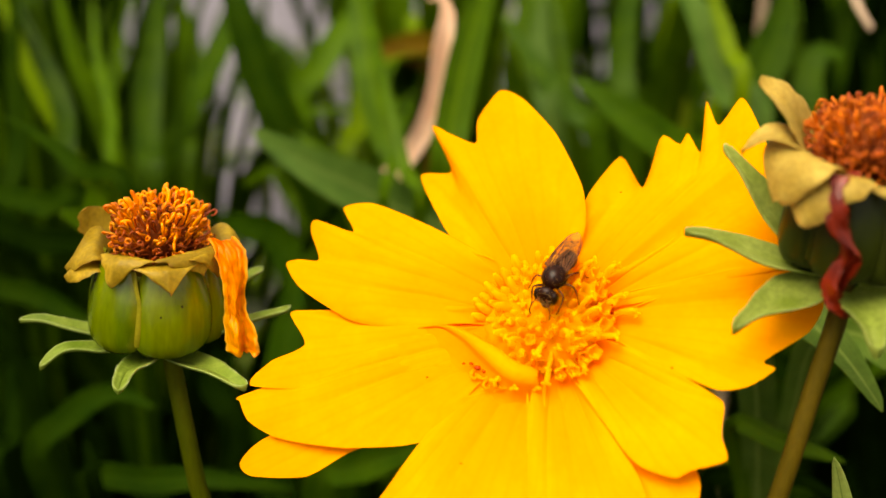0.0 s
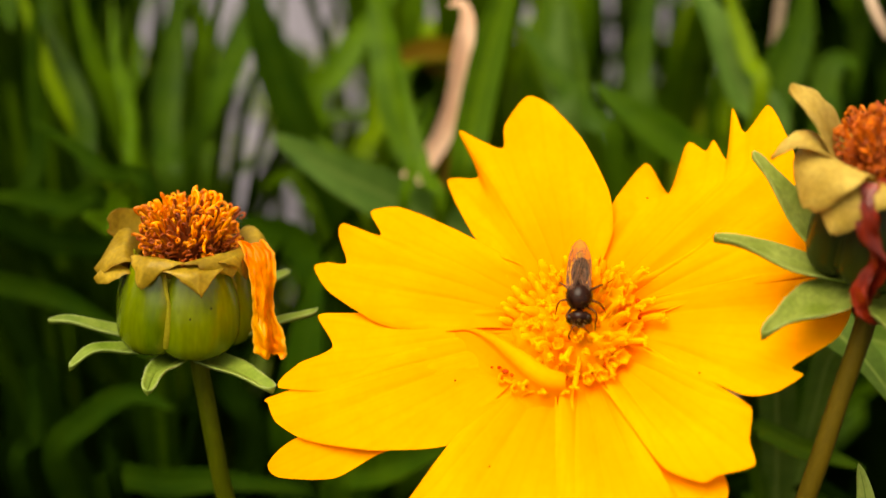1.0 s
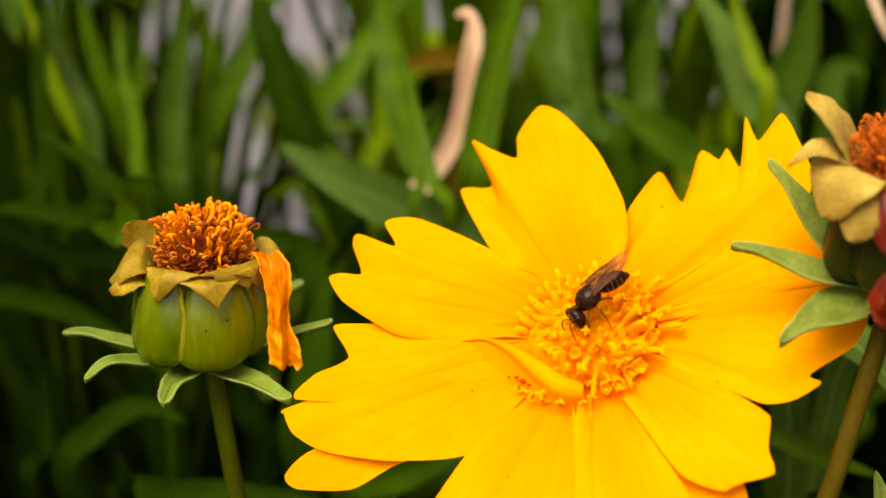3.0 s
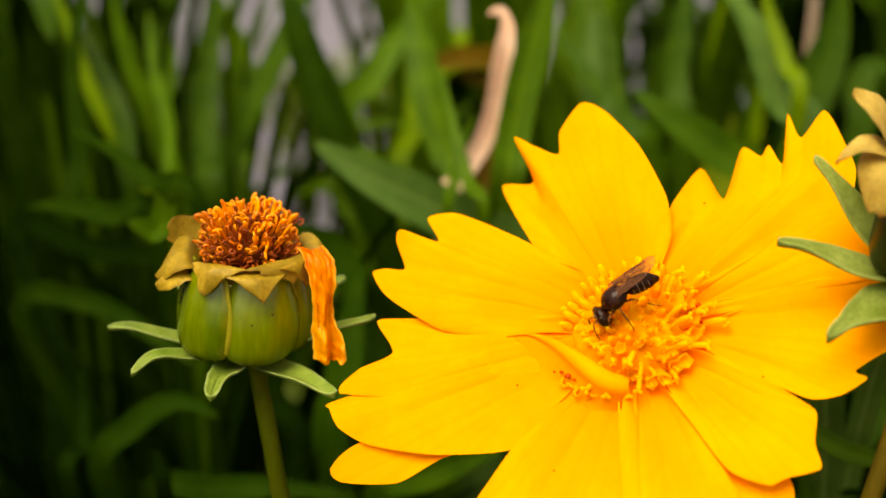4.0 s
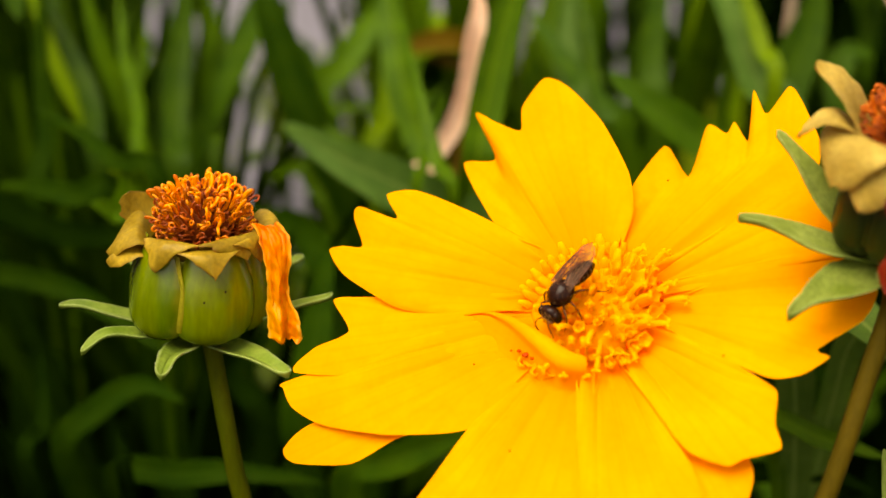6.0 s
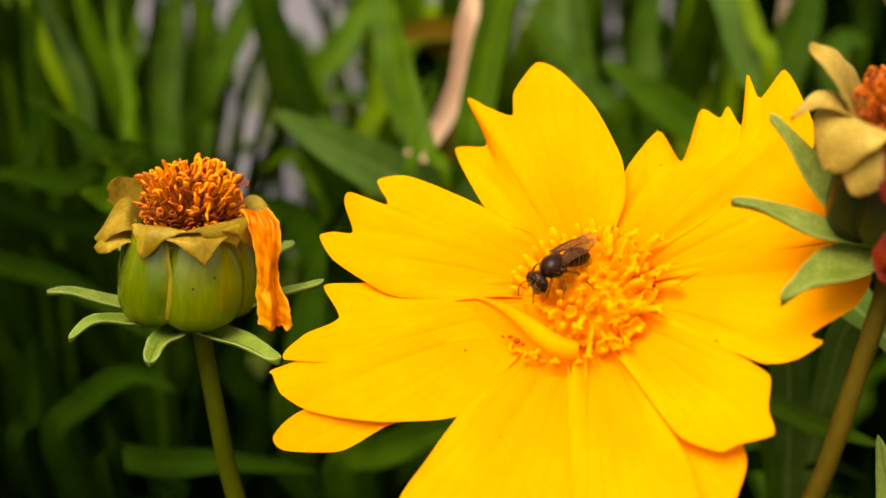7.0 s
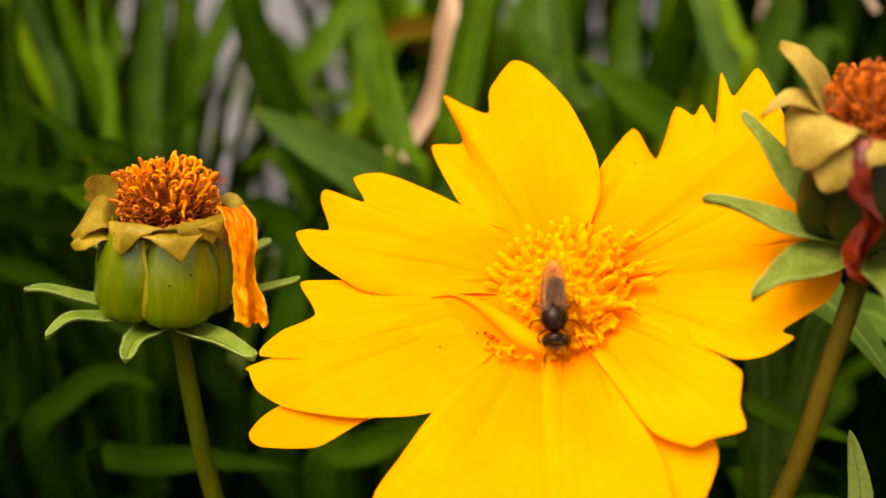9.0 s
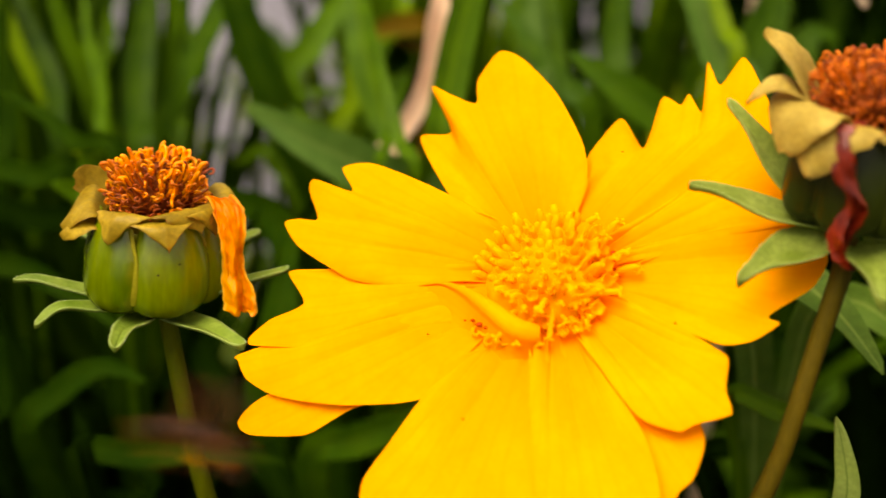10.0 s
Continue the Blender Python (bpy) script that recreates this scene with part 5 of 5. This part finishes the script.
for i, (x, y) in enumerate(((-66, 104), (-84, 112))):
    # shade tones only: these leaves are coloured as if already in shadow
    slender_plant((x, y), 9, 700 + i, 24, ("shade", "deep", "deep"))

def grass_tuft(root, count, seed, reach, low, tones, width):
    """A tuft of fine arching blades."""
    r = random.Random(seed)
    plant = thing("grass_tuft", "tuft of fine arching green grass-like blades", "grass", pose(root[0] * MM, root[1] * MM, 0), "grass tufts")
    for i in range(count):
        lean, back, z1 = r.uniform(-reach, reach), r.uniform(-12, 16), r.uniform(low, 322)
        z0 = r.uniform(40, 120)
        pts = [(lean * 0.1, 0, -3), (lean * 0.2, back * 0.2, z0), (lean * 0.45, back * 0.6, z0 + (z1 - z0) * 0.6), (lean * 0.8, back * 0.9, z0 + (z1 - z0) * 0.9), (lean * 1.15, back, z1)]
        part("blade", blade(pts, r.uniform(*width), (r.uniform(-0.8, 0.8), -1, 0.4), 0.3, 22, 0.4, 0.03, 0.25, r.uniform(-1.2, 1.2), seed=i), TONES[r.choice(tones)], plant)


for i, (x, y, n) in enumerate(((-58, 98, 12), (-74, 92, 12), (-40, 122, 8), (-92, 108, 10), (-20, 128, 7), (12, 118, 8), (34, 112, 8))):
    # the left tufts take shade tones, darkness painted into the blades
    grass_tuft((x, y), n, 810 + i, 30, 276, ("shade", "deep", "mid") if x < -50 else ("mid", "shade", "light"), (1.2, 2.6))

# tall plants added mostly out of view to keep light off the left
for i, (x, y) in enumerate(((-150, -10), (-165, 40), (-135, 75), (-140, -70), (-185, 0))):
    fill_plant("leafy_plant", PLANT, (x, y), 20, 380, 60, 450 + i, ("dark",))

# dry leaf and twig
dry = thing("dry_leaf", "withered tan leaf, twisted and hanging among green leaves", "leaf", pose(-0.006, 0.06, 0))
part("blade", blade([(2, 4, 150), (1, 2, 235), (-2.6, -2, 279), (-0.8, -3.4, 285), (0.7, -4.5, 287.8), (2.8, -4.2, 291.1), (4.4, -3.7, 295), (5.3, -3.2, 299.1), (5.7, -2.9, 302.7), (6.3, -2.5, 306.4), (6.5, -1.7, 308.6), (5.6, -0.9, 310.6), (3.9, -1.2, 310.1)], 2.9, (0.2, -1, 0.9), 0.35, 52, 0.75, 0.06, 0.3, 0.15), M_DRY, dry)
part("stalk", tube([(2, 4, -5), (3, 5, 80), (2, 4, 152)], [1.2, 1.0, 0.6], 10, 7), M_TWIG, dry)
twig = thing("dry_stalk", "thin dead tan stalk drooping over the leaves", "stalk", pose(0.05, 0.10, 0))
part("shoot", tube([(0, 0, -5), (4, 2, 150), (6, 0, 270), (4, -10, 318), (5, -24, 323), (7, -34, 316), (9.5, -39, 309), (11.5, -40, 305.8)], [1.6, 1.3, 1.0, 0.75, 0.65, 0.6, 0.58, 0.5], 34, 7), M_TWIG, twig)

# the thicket behind, thin where the pale paving shows through
r_fill = random.Random(21)
for i in range(56):
    x, y = r_fill.uniform(-150, 160), r_fill.uniform(120, 260)
    if (-88 < x < -34 and y > 165) or (-34 <= x < 6 and y > 190) or (-75 < x < 0 and i % 5 > (0 if x < -25 else 1)):
        continue
    # far left and right plants get shade painted in through their tones
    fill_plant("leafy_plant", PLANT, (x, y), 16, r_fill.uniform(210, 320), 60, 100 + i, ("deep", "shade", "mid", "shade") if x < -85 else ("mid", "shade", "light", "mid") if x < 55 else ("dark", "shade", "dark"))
# low plants whose near-black tones stand in for shade under the thicket
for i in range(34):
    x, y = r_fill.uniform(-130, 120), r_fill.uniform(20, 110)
    fill_plant("leafy_plant", "low leafy plant near the soil, deep shade put into its leaf colour", (x, y), 14, r_fill.uniform(130, 200), 55, 200 + i, ("dark",) if x < -30 else ("deep", "dark"), "low leafy plants")

# more of them fill the dark pockets, again with shade as leaf colour
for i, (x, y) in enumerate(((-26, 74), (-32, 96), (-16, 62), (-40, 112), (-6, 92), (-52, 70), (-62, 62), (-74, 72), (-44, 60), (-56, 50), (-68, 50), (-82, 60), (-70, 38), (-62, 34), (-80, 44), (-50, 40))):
    fill_plant("leafy_plant", "low leafy plant near the soil, deep shade put into its leaf colour", (x, y), 16, 175 + 6 * i if i < 6 else (232 + 4 * (i % 3) if i < 12 else 200), 50 if i < 6 else 38, 400 + i, ("dark",) if x < -36 else ("deep", "shade"), "low leafy plants")

# plants added to black out the upper right, shade painted into their leaves
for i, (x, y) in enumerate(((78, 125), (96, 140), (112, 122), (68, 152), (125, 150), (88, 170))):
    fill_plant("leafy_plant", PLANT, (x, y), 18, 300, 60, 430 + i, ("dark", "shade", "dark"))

# low weeds on the far side, over the edge of the paving
weeds = [fill_plant("low_weed", "low green weed at the edge of the paving", (-300 - 40 * k, 700), 18, 80 + 14 * k, 46, 600 + k, ("mid", "light", "olive", "pale"), "low weeds") for k in range(4)]
r_weed = random.Random(33)
for i in range(64):
    far = r_weed.uniform(0.46, 1.15)
    x, turn = far * r_weed.uniform(-0.42, 0.22), r_weed.uniform(0, 360)
    # a bare stretch of paving
    if not (-0.15 < x < -0.08 and 0.7 < far < 0.9):
        copy_thing(weeds[i % 4], pose(x, far - 0.1, -0.008 if far > 0.56 else 0, 0, 0, turn))

# unseen plants added beside and behind, to shade the low leaves
for i in range(26):
    a = r_fill.uniform(0.15, 2.99)
    x, y = 250 * math.cos(a) * r_fill.uniform(0.5, 1.0), -60 - 220 * math.sin(a)
    if abs(x) < 60 and y > -240:
        x += 120 if x > 0 else -120
    fill_plant("leafy_plant", PLANT, (x, y), 14, r_fill.uniform(200, 270), 55, 300 + i, ("dark", "mid"))

# copies further out carry on the unseen bed and cut light from the sides
stock = [fill_plant("leafy_plant", PLANT, (330 + 60 * k, -150), 16, 240 + 15 * k, 62, 500 + k, ("dark", "mid", "mid", "light")) for k in range(4)]
for i in range(70):
    a, far = r_fill.uniform(-0.5, 3.64), r_fill.uniform(0.30, 0.95)
    x, y = far * math.cos(a) * 1.25, -0.05 - far * math.sin(a) * 0.9
    if abs(x) < 0.07 and y > -0.3:
        continue
    copy_thing(stock[i % 4], pose(x, y, 0, 0, 0, r_fill.uniform(0, 360)))

# ground: one sheet to the horizon, a bed of soil, pale paving behind it
def ground_sheet(name, size, z, mat, label, x0=0.0, y0=0.0, bump=0.0, n=1):
    bm = bmesh.new()
    vs = [[bm.verts.new((x0 + size[0] * (i / n - 0.5), y0 + size[1] * (j / n - 0.5), z + bump * noise.noise(Vector((i * 0.7, j * 0.7, 3))))) for j in range(n + 1)] for i in range(n + 1)]
    for i in range(n):
        for j in range(n):
            bm.faces.new((vs[i][j], vs[i + 1][j], vs[i + 1][j + 1], vs[i][j + 1]))
    return tagged(new(name, finish(bm, name, mat)), label, "ground", kind="structure")


ground_sheet("ground", (400, 400), -0.012, M_GRAVEL, "pale grey paving around the flower bed")
ground_sheet("soil_bed", (2.8, 1.6), 0.0, M_SOIL, "dark soil of the flower bed, deepened for shade under the leaves", 0, -0.345, 0.006, 90)


# ---- the bee ----
def small_bee():
    bee = thing("small_bee", "small dark brown bee with smoky wings on the flower disc", "bee")

    def head_shape(d, p):
        return p.x * (1 - 0.12 * max(0, -d.z)), p.y, p.z * (1.0 + 0.15 * max(0, -d.z))

    head = part("head", blob((0, 1.78, -0.6), (1.06, 0.66, 0.96), 20, 14, head_shape), M_BEE, bee)
    for s in (-1, 1):
        part("eye", blob((s * 0.82, 1.88, -0.52), (0.30, 0.46, 0.68), 12, 10), M_BEE_EYE, head, "large glossy dark eye")
        ant = [(s * 0.22, 2.25, -0.45), (s * 0.5, 2.75, -0.25), (s * 0.8, 3.05, -0.6), (s * 0.95, 3.25, -1.25), (s * 0.85, 3.3, -1.7)]
        part("antenna", tube(ant, [0.06, 0.05, 0.062, 0.062, 0.045], 14, 6), M_BEE_LEG, head)
    fuzz = bmesh.new()
    for i in range(150):
        th, ph = math.acos(rnd.uniform(-0.9, 0.9)), rnd.uniform(0.25, 2.9)
        d = Vector((math.sin(th) * math.cos(ph), math.sin(th) * math.sin(ph), math.cos(th)))
        p = Vector((0, 1.78, -0.6)) + Vector((d.x * 0.86, d.y * 0.66, d.z * 0.94))
        t = (d + Vector((rnd.uniform(-0.4, 0.4), rnd.uniform(-0.2, 0.4), rnd.uniform(-0.7, 0.1)))).normalized()
        tube([p, p + t * rnd.uniform(0.10, 0.26)], [0.016, 0.006], 1, 3, fuzz)
    tagged(part("face_hair", fuzz, M_BEE_HAIR, head, "short golden-brown fuzz on the face"), kind="stuff")
    part("face", blob((0, 2.08, -0.85), (0.5, 0.22, 0.42), 12, 8), M_BEE_LEG, head, "brown lower face")
    part("jaw", blob((0, 2.05, -1.45), (0.42, 0.3, 0.32), 10, 8), M_BEE_LEG, head)

    def chest(d, p):
        return p.x, p.y * (1.0 if d.y > 0 else 1.08), p.z * (1.0 if d.z > 0 else 0.85)

    thorax = part("thorax", blob((0, 0, 0), (1.16, 1.25, 1.0), 20, 14, chest), M_BEE, bee)
    part("scutellum", blob((0, -0.85, 0.42), (0.55, 0.35, 0.32), 10, 8), M_BEE, thorax)
    part("waist", tube([(0, -0.95, -0.15), (0, -1.35, -0.2)], [0.38, 0.34], 3, 10), M_BEE, bee)
    hair = bmesh.new()
    for i in range(110):
        th, ph = math.acos(rnd.uniform(-0.6, 1)), rnd.uniform(0, 6.283)
        d = Vector((math.sin(th) * math.cos(ph), math.sin(th) * math.sin(ph), math.cos(th)))
        p = Vector((d.x * 1.14, d.y * 1.23, d.z * 0.97))
        t = (d + Vector((rnd.uniform(-0.5, 0.5), rnd.uniform(-0.8, 0.2), rnd.uniform(-0.3, 0.3)))).normalized()
        tube([p, p + t * rnd.uniform(0.10, 0.24)], [0.013, 0.005], 1, 3, hair)
    tagged(part("hair", hair, M_BEE_HAIR, thorax, "short pale brown fuzz"), kind="stuff")

    # abdomen: overlapping rings, drooping a little to the tip
    y0, ring_len = -1.25, 0.46
    radii = [0.46, 0.70, 0.80, 0.81, 0.74, 0.56, 0.20]
    abdomen = None
    for k in range(6):
        r0, r1 = radii[k], radii[k + 1]
        za, zb = -0.28 - 0.034 * k * k, -0.28 - 0.034 * (k + 1) ** 2
        seg = tube([(0, y0 - ring_len * k, za), (0, y0 - ring_len * (k + 0.5), (za + zb) / 2 + 0.02), (0, y0 - ring_len * (k + 1.04), zb)],
                   [r0 * 0.96, (r0 + r1) / 2 * 1.04, max(r1, 0.08)], 6, 18)
        ob = part("abdomen" if k == 0 else "abdomen_ring", seg, M_BEE, abdomen or bee)
        abdomen = abdomen or ob
        if 0 < k < 5:
            part("pale_band", tube([(0, y0 - ring_len * (k + 0.02), za), (0, y0 - ring_len * (k + 0.16), za - 0.02)], [r0 * 0.985 + 0.02, r0 * 0.99 + 0.025], 2, 18), M_BEE_BAND, abdomen, "narrow band of pale hair")

    # legs: femur, shin, foot
    limbs = []
    legs = ((0.55, 0.70, (1.35, 1.45, -0.55), (1.15, 1.9, -1.6), (1.0, 2.4, -2.0)),
            (0.65, 0.05, (1.65, 0.25, -0.45), (2.1, 0.5, -1.5), (2.3, 0.8, -2.2)),
            (0.60, -0.60, (1.6, -1.3, -0.3), (2.1, -2.1, -1.4), (2.4, -2.8, -2.1)))
    for s in (-1, 1):
        for x, y, knee, ankle, toe in legs:
            start = (s * x, y, -0.6)
            kn, an, to = [(s * q[0], q[1], q[2]) for q in (knee, ankle, toe)]
            leg = part("leg", tube([start, tuple((Vector(start) + Vector(kn)) / 2 + Vector((0, 0, 0.1))), kn], [0.10, 0.125, 0.075], 6, 7), M_BEE_LEG, bee)
            limbs.append((leg, start, s))
            part("shin", tube([kn, tuple((Vector(kn) + Vector(an)) / 2 + Vector((s * 0.08, 0, 0.05))), an], [0.065, 0.10, 0.07], 6, 7), M_BEE_LEG, leg)
            if y < -0.3:
                part("pollen_load", blob(tuple((Vector(kn) * 0.45 + Vector(an) * 0.55)), (0.30, 0.52, 0.50), 12, 9, lambda d, p: p * (1 + 0.15 * noise.noise(d * 3))), M_POLLEN, leg, "orange pollen packed on the hind leg")
            part("foot", tube([an, tuple((Vector(an) + Vector(to)) / 2 + Vector((0, 0, -0.08))), to], [0.05, 0.04, 0.03], 5, 6), M_BEE_LEG, leg)

    # wings: their hinge is the origin of each, so that they can swing
    wings = []
    for s in (-1, 1):
        for nm, ln, wd, hinge in (("forewing", 4.9, 1.6, (s * 0.52, -0.25, 0.74 + 0.05 * s)), ("hindwing", 3.7, 1.3, (s * 0.5, -0.65, 0.62))):
            def blade_pt(u, v, ln=ln, wd=wd, s=s):
                x = 2 * v - 1
                w = wd / 2 * (0.22 + 0.78 * math.sin(math.pi * min(1, 0.08 + 0.56 * u)) ** 0.9) * min(1, (1.0001 - u) * 6) ** 0.5
                return s * (w * x + 0.12 * wd), -ln * u, 0.06 * math.sin(9 * v + 3 * u) + 0.05 * math.sin(7 * u)
            wing = part(nm, sheet(16, 8, blade_pt, 0.02), M_WING, bee, "smoky translucent wing with dark veins", pose(hinge[0] * MM, hinge[1] * MM, hinge[2] * MM, 2, s * 10, s * -9))
            for v0, v1, u1 in ((0.97, 0.95, 0.95), (0.75, 0.85, 0.7), (0.5, 0.6, 0.8), (0.3, 0.25, 0.6), (0.05, 0.08, 0.85)):
                part("vein", tube([Vector(blade_pt(q * u1, v0 + (v1 - v0) * q)) + Vector((0, 0, 0.015)) for q in (0.02, 0.35, 0.7, 1.0)], [0.045, 0.035, 0.025], 8, 4), M_VEIN, wing)
            for u in (0.38, 0.58, 0.72):
                part("vein", tube([Vector(blade_pt(u + 0.05 * math.sin(6 * q), q)) + Vector((0, 0, 0.015)) for q in (0.25, 0.5, 0.75, 0.95)], [0.025, 0.025], 6, 4), M_VEIN, wing)
            wings.append((nm, s, hinge, wing))
    return bee, wings, limbs


bee, bee_wings, bee_legs = small_bee()


# ---- what moves ----
def motions():
    walk(bee, [
        (0.0, pose(0.00959, -0.01801, 0.30065, -24.4, -6.3, 152.8)),
        (0.2, pose(0.00942, -0.01842, 0.30030, -35.9, -5.0, 139.9)),
        (0.4, pose(0.00942, -0.01908, 0.29973, -51.6, 0.6, 163.5)),
        (0.5, pose(0.00928, -0.01917, 0.29971, -46.3, 2.6, 164.1)),
        (0.7, pose(0.00925, -0.01905, 0.29995, -55.8, 3.0, 167.5)),
        (0.9, pose(0.00925, -0.01910, 0.29975, -56.2, 4.6, 162.4)),
        (1.0, pose(0.00920, -0.01910, 0.29974, -45.9, 6.1, 168.7)),
        (1.2, pose(0.00922, -0.01887, 0.30050, -26.4, 9.4, 167.9)),
        (1.3, pose(0.00961, -0.01900, 0.30035, -20.9, 14.1, 171.0)),
        (1.4, pose(0.00957, -0.01894, 0.30063, -16.2, 18.8, 176.0)),
        (1.5, pose(0.01028, -0.01926, 0.29990, -28.7, 18.2, -174.5)),
        (1.6, pose(0.01067, -0.01922, 0.30001, -22.7, 20.8, -168.7)),
        (1.8, pose(0.01077, -0.01937, 0.29966, -28.9, 15.9, -174.3)),
        (2.0, pose(0.01025, -0.01930, 0.29986, -34.8, 15.2, -178.9)),
        (2.2, pose(0.00993, -0.01909, 0.30027, -16.3, 12.4, 161.4)),
        (3.3, pose(0.00781, -0.01835, 0.29987, -45.9, -6.1, 111.8)),
        (3.5, pose(0.00728, -0.01840, 0.29963, -44.0, -5.9, 110.1)),
        (3.7, pose(0.00702, -0.01837, 0.29971, -46.7, -6.9, 108.8)),
        (3.9, pose(0.00715, -0.01837, 0.29969, -46.0, -6.7, 106.4)),
        (4.1, pose(0.00664, -0.01844, 0.29947, -40.7, -6.2, 100.3)),
        (4.3, pose(0.00646, -0.01842, 0.29920, -32.4, -3.6, 109.1)),
        (4.5, pose(0.00622, -0.01826, 0.29939, -23.5, -2.7, 108.1)),
        (4.7, pose(0.00653, -0.01843, 0.29936, -25.1, -3.3, 117.5)),
        (4.9, pose(0.00650, -0.01868, 0.29936, -29.4, -4.2, 115.6)),
        (5.0, pose(0.00624, -0.01879, 0.29920, -20.9, -2.4, 125.8)),
        (5.3, pose(0.00625, -0.01924, 0.29908, -27.9, -3.4, 136.6)),
        (5.5, pose(0.00602, -0.01972, 0.29843, -35.9, -4.6, 142.7)),
        (5.7, pose(0.00586, -0.01966, 0.29848, -42.9, -6.0, 134.0)),
        (6.8, pose(0.00588, -0.01894, 0.29857, -31.9, -7.7, 135.0)),
        (7.0, pose(0.00600, -0.01863, 0.29926, -17.0, -9.6, 129.2)),
        (7.2, pose(0.00651, -0.01929, 0.29783, -41.6, -6.5, 136.3)),
        (7.5, pose(0.00559, -0.01910, 0.29880, -22.1, -7.6, 135.9)),
        (7.8, pose(0.00593, -0.01900, 0.29891, -18.4, -0.3, 150.7)),
        (8.0, pose(0.00670, -0.01882, 0.29930, -20.0, 4.5, 166.6)),
        (8.2, pose(0.00729, -0.01952, 0.29815, -17.9, 6.7, 176.6)),
        (8.5, pose(0.00722, -0.01971, 0.29877, -14.0, 8.9, 172.3)),
        (8.6, pose(0.00735, -0.01972, 0.29854, -4.4, 8.5, 177.7)),
        (8.8, pose(0.00748, -0.01922, 0.29920, -21.1, 7.5, 170.4)),
        (8.9, pose(0.00691, -0.02100, 0.29832, -14.9, 8.6, 173.5)),
        (9.0, pose(0.00796, -0.02324, 0.29634, -45.6, 7.5, 170.5)),
        (9.1, pose(0.00791, -0.02298, 0.29652, -45.6, 7.3, 170.3)),
        (9.2, pose(0.00730, -0.02362, 0.29589, -46.2, 2.8, 164.4)),
        (9.3, pose(0.00616, -0.02493, 0.29462, -46.2, 2.4, 163.9)),
        (9.4, pose(0.00610, -0.02418, 0.29465, -36.1, -4.1, 155.7)),
        (9.5, pose(0.00435, -0.03285, 0.29082, 12.2, -15.5, 112.6)),
        (9.6, pose(0.01047, -0.03784, 0.29228, 12.1, -16.4, 101.4)),
        (9.7, pose(0.00026, -0.04120, 0.28916, 20.0, -16.5, 98.8)),
        (9.8, pose(-0.00112, -0.04217, 0.28694, 50.0, -12.0, 60.0)),
        (9.9, pose(-0.00067, -0.03907, 0.28958, 55.0, -8.0, 50.0)),
        (10.0, pose(-0.01787, -0.04026, 0.29429, 25.0, -15.4, 100.6)),
    ])
    # the legs paddle as it turns about on the florets, and trail in flight
    r_leg = random.Random(5)
    for leg, hip, s in bee_legs:
        at, off = Matrix.Translation(Vector(hip) * MM), Matrix.Translation(-Vector(hip) * MM)
        rows = []
        for k in range(20):
            swing = r_leg.uniform(-14, 14)
            rows.append((k * 0.5, at @ pose(0, 0, 0, r_leg.uniform(-6, 6), 0, swing) @ off))
        rows[19] = (9.5, at @ pose(0, 0, 0, 10, s * 15, s * -20) @ off)
        walk(leg, rows + [(10.0, at @ pose(0, 0, 0, 12, s * 18, s * -22) @ off)])
    for nm, s, hinge, wing in bee_wings:
        rest = pose(hinge[0] * MM, hinge[1] * MM, hinge[2] * MM, 2, s * 10, s * (-9 if nm == "forewing" else -5))
        spread = 75 if nm == "forewing" else 62
        up = pose(hinge[0] * MM, hinge[1] * MM, hinge[2] * MM, -4, s * -32, s * spread)
        down = pose(hinge[0] * MM, hinge[1] * MM, hinge[2] * MM, -4, s * 34, s * spread)
        beat = [(9.4 + k / 30, down if k % 2 else up) for k in range(19)]
        walk(wing, [(0.0, rest), (9.3, rest)] + beat)


motions()
